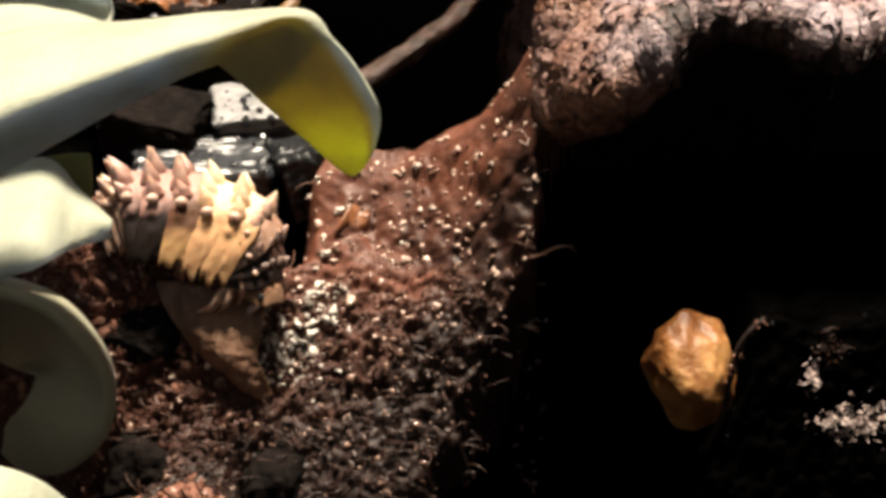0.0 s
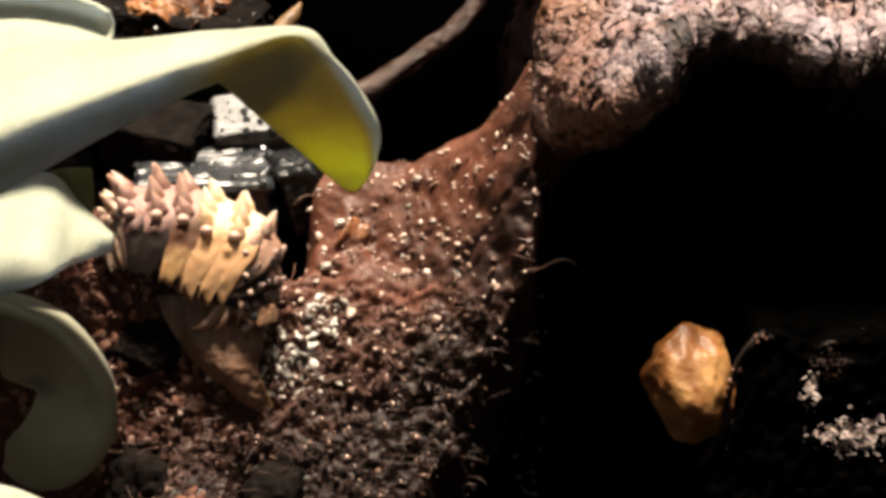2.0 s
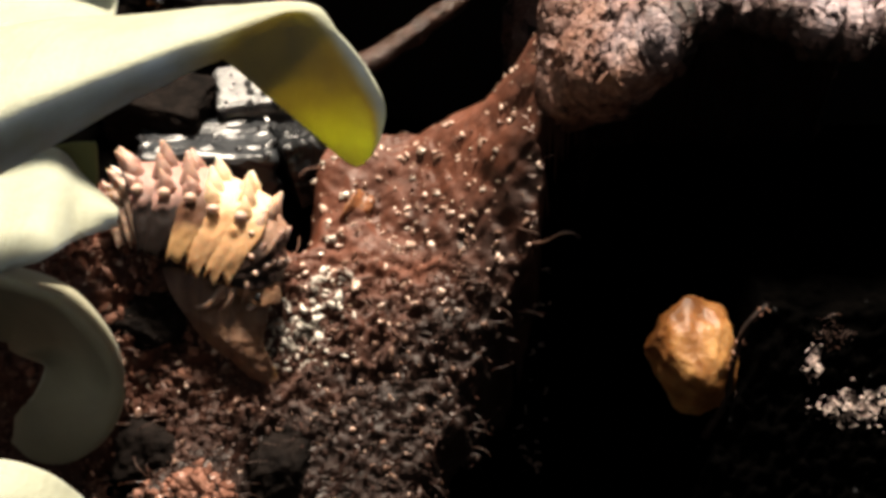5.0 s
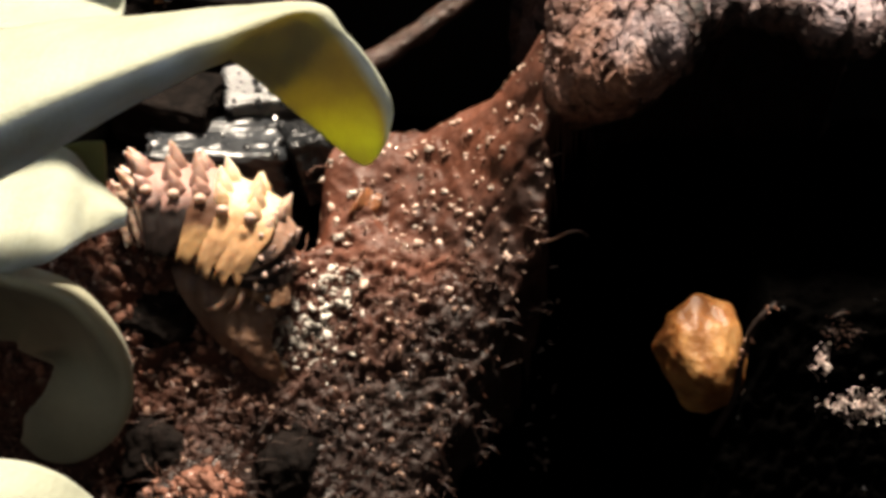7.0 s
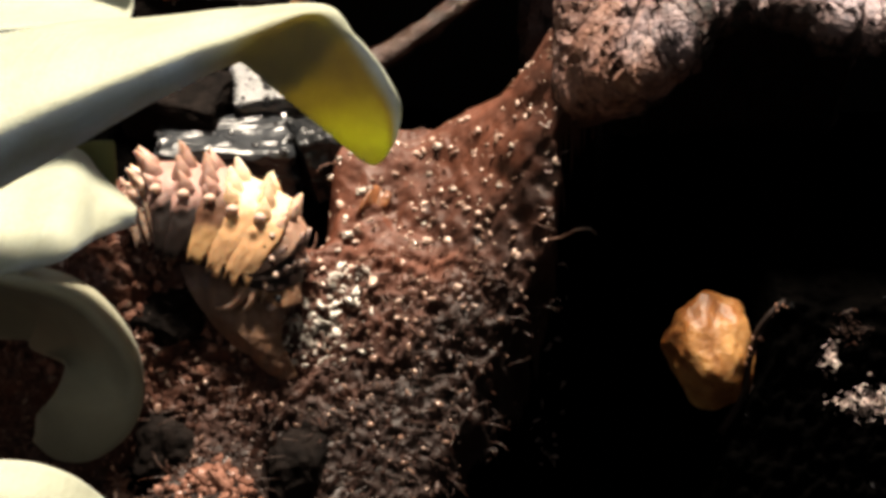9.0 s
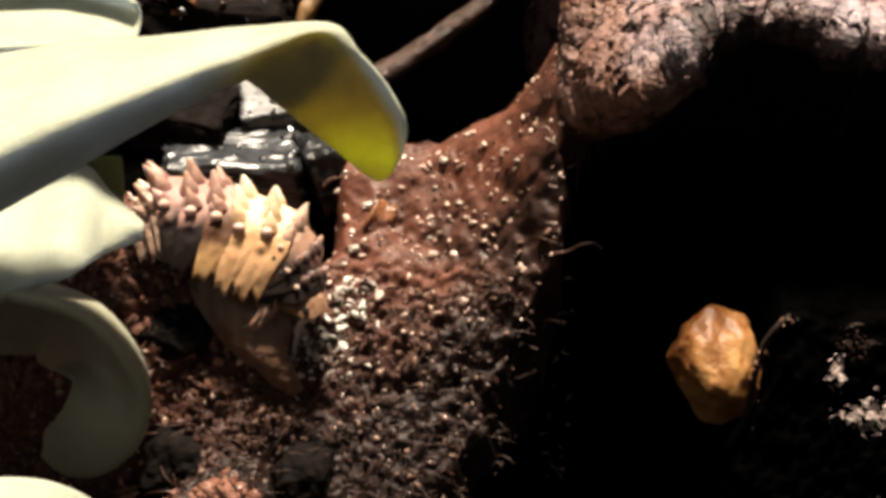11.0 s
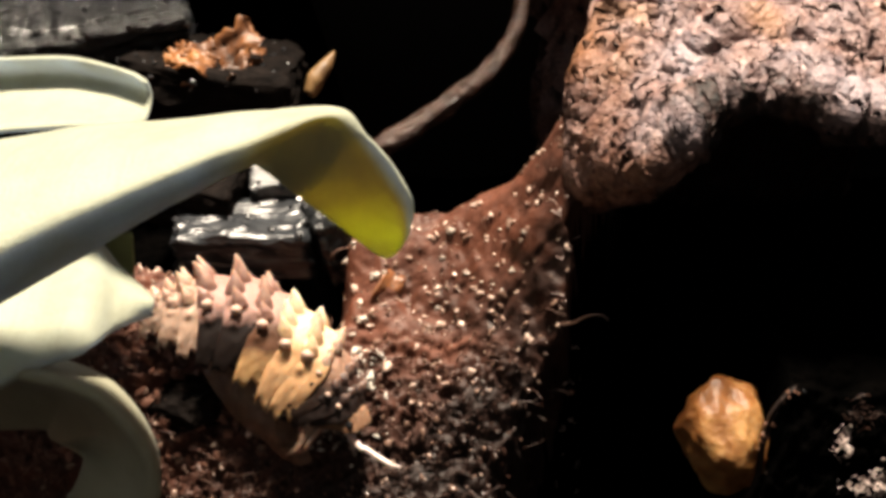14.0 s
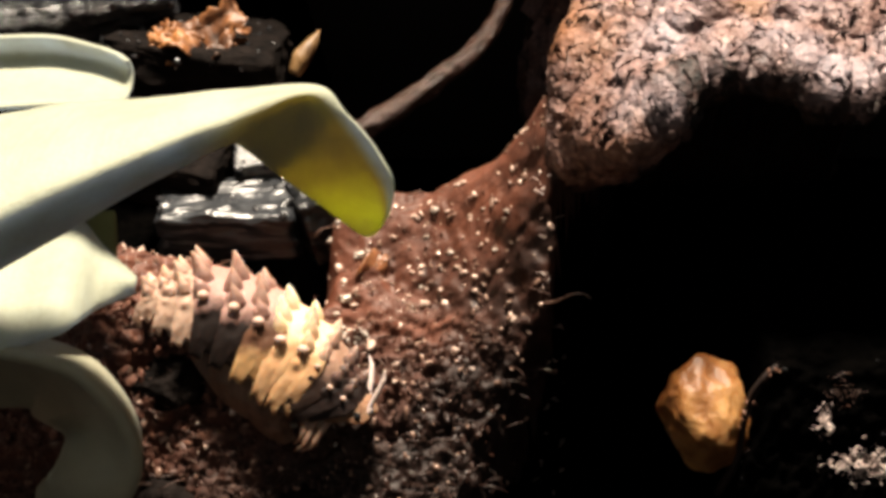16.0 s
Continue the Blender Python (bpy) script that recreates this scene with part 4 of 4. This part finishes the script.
def spine_material(name, root, tip):
    """Spines pale towards the tip."""
    m, t, b = material(name)
    tc = t.nodes.new("ShaderNodeTexCoord")
    sep = t.nodes.new("ShaderNodeSeparateXYZ")
    t.links.new(tc.outputs["Object"], sep.inputs[0])
    rng = t.nodes.new("ShaderNodeMapRange")
    rng.inputs[1].default_value, rng.inputs[2].default_value = 0.0001, 0.0008
    t.links.new(sep.outputs[2], rng.inputs[0])
    c = ramp(t, rng.outputs[0], [(0.0, root), (0.55, tuple((p + q) / 2 for p, q in zip(root, tip))), (1.0, tip)])
    c = mixed(t, 1.0, c, ramp(t, noise_tex(t, 2400, 5), [(0.3, (1.0, 1.0, 1.0)), (0.75, (0.6, 0.57, 0.55))]), "MULTIPLY")
    t.links.new(c, b.inputs["Base Color"])
    b.inputs["Roughness"].default_value = 0.38
    b.inputs["Subsurface Weight"].default_value = 0.75
    b.inputs["Subsurface Radius"].default_value = (0.0004, 0.00025, 0.00015)
    b.inputs["Subsurface Scale"].default_value = 1.0
    bumped(t, b, noise_tex(t, 4000, 4), 0.5, 0.00006)
    return m


SPINE_MAUVE = spine_material("mauve_spine", (0.27, 0.15, 0.125), (0.55, 0.38, 0.32))
SPINE_CREAM = spine_material("cream_spine", (0.66, 0.46, 0.28), (0.92, 0.78, 0.62))
SPINE_TAN = spine_material("tan_spine", (0.40, 0.26, 0.20), (0.70, 0.52, 0.42))
SPINE_DARK = spine_material("dark_spine", (0.06, 0.032, 0.027), (0.50, 0.36, 0.32))
SPINE_PALE = spine_material("pale_spine", (0.80, 0.62, 0.42), (0.95, 0.86, 0.72))
SPINES = {"mauve": SPINE_MAUVE, "plum": SPINE_MAUVE, "dark": SPINE_DARK, "cream": SPINE_CREAM, "tan": SPINE_TAN, "fawn": SPINE_TAN, "brown": SPINE_TAN}
SHELL_TAN = SPINE_TAN
PEARL = simple_material("pearl_knob", [(0.3, (0.36, 0.24, 0.20)), (0.7, (0.58, 0.42, 0.35))], 1500, 0.5, 0.3, 0.00004, sss=0.3)
ANTENNA = simple_material("pale_antenna", [(0.3, (0.46, 0.35, 0.33)), (0.7, (0.72, 0.60, 0.57))], 1500, 0.4, 0.3, 0.00005, sss=0.2)


def tergite_mesh(name, half, high, length, mat, lobe=0.5, fin=0.3):
    """An arched back plate: a raised knobbly fin across it, a furrow before and behind, lower ends drawn out into swept-back teeth."""
    rows = []
    for s in np.linspace(-0.5, 0.5, 22):
        row = []
        for a in np.linspace(-101, 101, 73):
            r = radians(a)
            down = max(0, abs(a) - 68) / 33
            knobs = (0.55 + 0.45 * math.cos(2 * math.pi * (abs(a) - 15) / 24)) * (1 - 0.75 * step(48, 74, abs(a)))
            rise = fin * math.exp(-((s + 0.18 + 0.05 * down) / 0.15) ** 2) * knobs * (1 - 0.8 * min(1, down))
            dip = -0.10 * max(0, s - 0.1) / 0.4 - 0.05 * max(0, -s - 0.36) / 0.14
            swell = 1.0 + dip * (1 - 0.65 * step(35, 65, abs(a)))
            x = s * length * (1 - 0.22 * down) - 0.30 * down * length - 0.55 * max(0, (abs(a) - 52) / 49) ** 1.2
            tooth = lobe * down ** 2.2 * (0.62 + 0.38 * math.cos((s + 0.12) * 12.6))
            row.append((x - 0.25 * rise, math.sin(r) * (half * swell + rise) * (1 + 0.10 * down), math.cos(r) * (high * swell + rise) - tooth))
        rows.append(row)
    return slab(name, np.array(rows), 0.14, mat, 0.05, 0.5, 5)


def spine_mesh(name, length, base, mat):
    """A blunt thorn, flattened along the body and bent a little to the rear."""
    v, f = tube([(0.06, 0, -0.28), (0.02, 0, 0.18 * length), (-0.05 * length, 0, 0.55 * length), (-0.12 * length, 0, 0.88 * length), (-0.15 * length, 0, length)], [base * 1.25, base * 0.95, base * 0.56, base * 0.22, base * 0.05], 10, 14, 0.12)
    return mesh_from(name, [(x * 1.12, y * 0.8, z) for x, y, z in v], f, mat)


SEGMENTS = [  # name, place along the back, half width, height, length, plate, spine length
    ("tail_plate", 0.00, 0.95, 1.05, 1.3, "tan", 0.62),
    ("tail_plate", 0.30, 1.4, 1.6, 1.4, "tan", 0.62),
    ("tail_plate", 0.62, 1.9, 2.2, 1.6, "tan", 0.78),
    ("back_plate", 1.00, 2.3, 2.8, 1.75, "mauve", 1.05),
    ("back_plate", 2.00, 2.5, 2.9, 1.95, "mauve", 1.10),
    ("back_plate", 2.52, 2.55, 2.9, 1.9, "plum", 1.05),
    ("back_plate", 3.00, 2.5, 2.9, 1.8, "cream", 1.0),
    ("back_plate", 3.50, 2.4, 2.8, 1.75, "cream", 0.95),
    ("back_plate", 4.00, 2.2, 2.8, 1.6, "fawn", 0.9),
    ("back_plate", 4.38, 2.0, 2.5, 1.4, "dark", 0.72),
    ("back_plate", 4.66, 1.7, 2.0, 1.2, "dark", 0.58),
    ("head", 4.93, 1.25, 1.45, 1.2, "brown", 0.34),
]


def build_isopod():
    iso = tagged(new("spiny_isopod"), "spiny isopod with mauve, cream and dark bands", "isopod")
    segs, rnd = [], random.Random(77)
    for name, at, half, high, length, tone, spine in SEGMENTS:
        seg = part(name, tergite_mesh(name, half, high, length, SHELLS[tone], {"cream": 0.85, "dark": 0.3}.get(tone, 0.45), 0.05 if name == "head" else 0.34 * min(1, spine)), iso, {"tan": "", "brown": "", "plum": "mauve back plate with a cream lower flank"}.get(tone, tone + " banded back plate"))
        wide = 0.40 * min(1, 0.35 + 0.7 * spine)
        tone_spine = SPINE_PALE if (tone == "cream" and at < 3.2) else SPINES[tone]
        tall = [spine_mesh("spine", spine * k, wide, tone_spine) for k in (0.86, 1.05)]
        short = [spine_mesh("spine", spine * k, wide * 0.82, SPINES[tone]) for k in (0.55, 0.72)]
        pearl = mesh_from("pearl", *lump(0.27 if spine > 0.9 else 0.14, (1.15, 0.9, 1.0), 0.08, 0.5, 3, 3), PEARL)
        for a, kinds in () if name == "head" else ((-40, short), (-26, tall if 0.9 < spine else short), (-10, tall), (10, tall), (26, short), (40, short)):
            s = part("spine", rnd.choice(kinds), seg)
            r = radians(a + rnd.uniform(-3, 3))
            s.matrix_basis = pose(rnd.uniform(-0.28, -0.10) * length * MM, math.sin(r) * half * 1.06 * MM, math.cos(r) * high * 1.04 * MM) @ Matrix.Rotation(-r * (0.8 if abs(a) < 20 else 0.12), 4, "X") @ pose(0, 0, 0, rnd.uniform(-5, 5), rnd.uniform(0, 18), 0)
        if name == "back_plate":
            for a in (-53, 53):
                s = part("pearl", pearl, seg, "pale blunt knob")
                r = radians(a + rnd.uniform(-3, 3))
                s.matrix_basis = pose(rnd.uniform(-0.22, -0.12) * length * MM, math.sin(r) * half * 1.10 * MM, math.cos(r) * high * 1.10 * MM) @ Matrix.Rotation(-r, 4, "X")
        if name == "back_plate":
            for side in (-1, 1):
                leg = tube([(0, side * half * 0.5, 0.2), (0.1, side * half * 0.85, -0.7), (0.3, side * half * 0.95, -1.5), (0.05, side * half * 0.8, -2.3)], [0.24, 0.22, 0.16, 0.05], 7, 12)
                part("leg", mesh_from("leg", *leg, SHELL_TAN), seg)
        if at == 0:
            for side in (-1, 1):
                fin = tube([(0, side * 0.4, 0.3), (-0.6, side * 0.7, 0.3), (-1.1, side * 0.9, 0.15)], [0.3, 0.27, 0.06], 8, 10)
                part("tail_fin", mesh_from("tail_fin", *fin, SHELLS["tan"]), seg)
        segs.append(seg)
    ants = []
    for side in (-1, 1):
        part("eye", mesh_from("eye", *moved(lump(0.2, (1, 0.6, 1), 0.05, 1, 3, 3), Matrix.Translation((0.15, side * 1.08, 0.72))), ROCK), segs[-1], "small black eye")
        v, f = tube([(-0.2, 0, 0), (0.5, 0, -0.06), (1.0, 0, -0.12), (1.2, 0, 0.0), (1.9, 0, 0.10), (2.6, 0, 0.24), (2.75, 0, 0.3), (3.1, 0, 0.5)], [0.16, 0.17, 0.17, 0.15, 0.15, 0.13, 0.10, 0.04], 8, 30)
        ants.append(part("antenna", mesh_from("antenna", v, f, ANTENNA), segs[-1], "pale jointed antenna"))
    return iso, segs, ants


isopod, isopod_plates, isopod_antennae = build_isopod()

# the back's crest at some times: seconds, then six places from tail to head, sideways and up the slope
BACK_LINES = [
    (0, [(-16.17, 2.23), (-15.02, 4.14), (-13.44, 4.38), (-10.64, 3.95), (-8.08, 2.58), (-7.23, -1.03)]),
    (4, [(-16.04, 1.98), (-14.82, 3.99), (-13.16, 4.17), (-10.61, 3.57), (-8.13, 2.06), (-7.61, -1.62)]),
    (9, [(-15.98, 1.95), (-14.73, 3.87), (-13.05, 3.94), (-10.47, 3.38), (-7.93, 1.72), (-7.44, -1.92)]),
    (11.5, [(-16.16, 1.88), (-14.62, 3.81), (-13.01, 3.80), (-10.49, 3.10), (-7.93, 1.84), (-6.47, -1.74)]),
    (13, [(-15.95, 1.91), (-13.93, 3.16), (-12.04, 3.14), (-9.43, 1.88), (-7.37, 0.21), (-5.90, -3.11)]),
    (14.5, [(-15.45, 1.67), (-12.51, 2.54), (-10.90, 2.47), (-8.29, 0.98), (-6.20, -0.84), (-4.60, -3.74)]),
    (16, [(-15.04, 1.41), (-12.18, 2.15), (-10.47, 1.80), (-8.00, 0.39), (-5.83, -1.29), (-3.90, -4.12)]),
]
RIGHT, RISE, NEAR = Vector((1, 0, 0)), Vector((0, 1, 1)).normalized(), Vector((0, -1, 1)).normalized()


def crest_at(t):
    """The crest line at any time: 501 points in space."""
    times = [row[0] for row in BACK_LINES]
    flat = np.array([row[1] for row in BACK_LINES])
    uv = np.array([[np.interp(t, times, flat[:, k, c]) for c in (0, 1)] for k in range(6)])
    depth = (0.6, 0.8, 0.9, 1.0, 1.1, 1.2)
    return catmull([tuple(RIGHT * u + RISE * v + NEAR * w) for (u, v), w in zip(uv, depth)], 501)


def plate_turn(line, at):
    """How a plate stands: its length along the crest, its back leaning to the rear amidships, partly with the crest's bend, and a little to the open side."""
    i = int(round(at * 100))
    d = Vector(line[min(i + 22, 500)] - line[max(i - 22, 0)]).normalized()
    lean = math.atan2(d.dot(RISE), d.dot(RIGHT))
    end = abs(at - 2.4) / 2.6
    lean = lean * (0.36 + 0.6 * end ** 3) + radians(13) * max(0, 1 - ((at - 2.0) / 2.0) ** 2)
    x = RIGHT * math.cos(lean) + RISE * math.sin(lean)
    z = ((RISE * math.cos(lean) - RIGHT * math.sin(lean)) * math.cos(radians(14)) + NEAR * math.sin(radians(14))).normalized()
    y = z.cross(x).normalized()
    return Matrix((y.cross(z), y, z)).transposed()


def motions():
    rows = {k: [] for k in range(len(SEGMENTS))}
    base = []
    for t, _ in BACK_LINES:
        line = crest_at(t)
        origin = Vector(line[250])
        base.append((t, Matrix.Translation(origin * MM)))
        for k, (name, at, half, high, *_) in enumerate(SEGMENTS):
            m = plate_turn(line, at).to_4x4()
            m.translation = (Vector(line[int(round(at * 100))]) - m.col[2].xyz * high + m.col[0].xyz * 0.45 - origin) * MM
            rows[k].append((t, m))
    walk(isopod, base)
    for k, plate in enumerate(isopod_plates):
        walk(plate, rows[k])
    # the antennae: seconds, degrees above the level to which each one points
    sweep = {
        -1: ((0, -140), (9, -140), (11.5, -110), (12, -52), (12.5, -95), (13, -70), (13.5, -50), (14, -40), (14.5, 22), (15, 20), (15.5, -14), (16, 52)),
        1: ((0, -140), (9, -140), (13, -130), (14, -100), (14.5, -60), (15, 10), (15.5, 70), (16, 75)),
    }
    for ant, side in zip(isopod_antennae, (-1, 1)):
        keys = []
        for t, a in sweep[side]:
            head = plate_turn(crest_at(t), SEGMENTS[-1][1])
            x = RIGHT * math.cos(radians(a)) + RISE * math.sin(radians(a)) - NEAR * (0.9 if a < -90 else 0.25 * side)
            x.normalize()
            y = (NEAR * -1 - x * x.dot(-NEAR)).normalized()
            turn = Matrix((x, y, x.cross(y))).transposed()
            m = (head.transposed() @ turn).to_4x4()
            m.translation = Vector((0.45, 0.55 * side, 0.25)) * MM
            keys.append((t, m))
        walk(ant, keys)


motions()
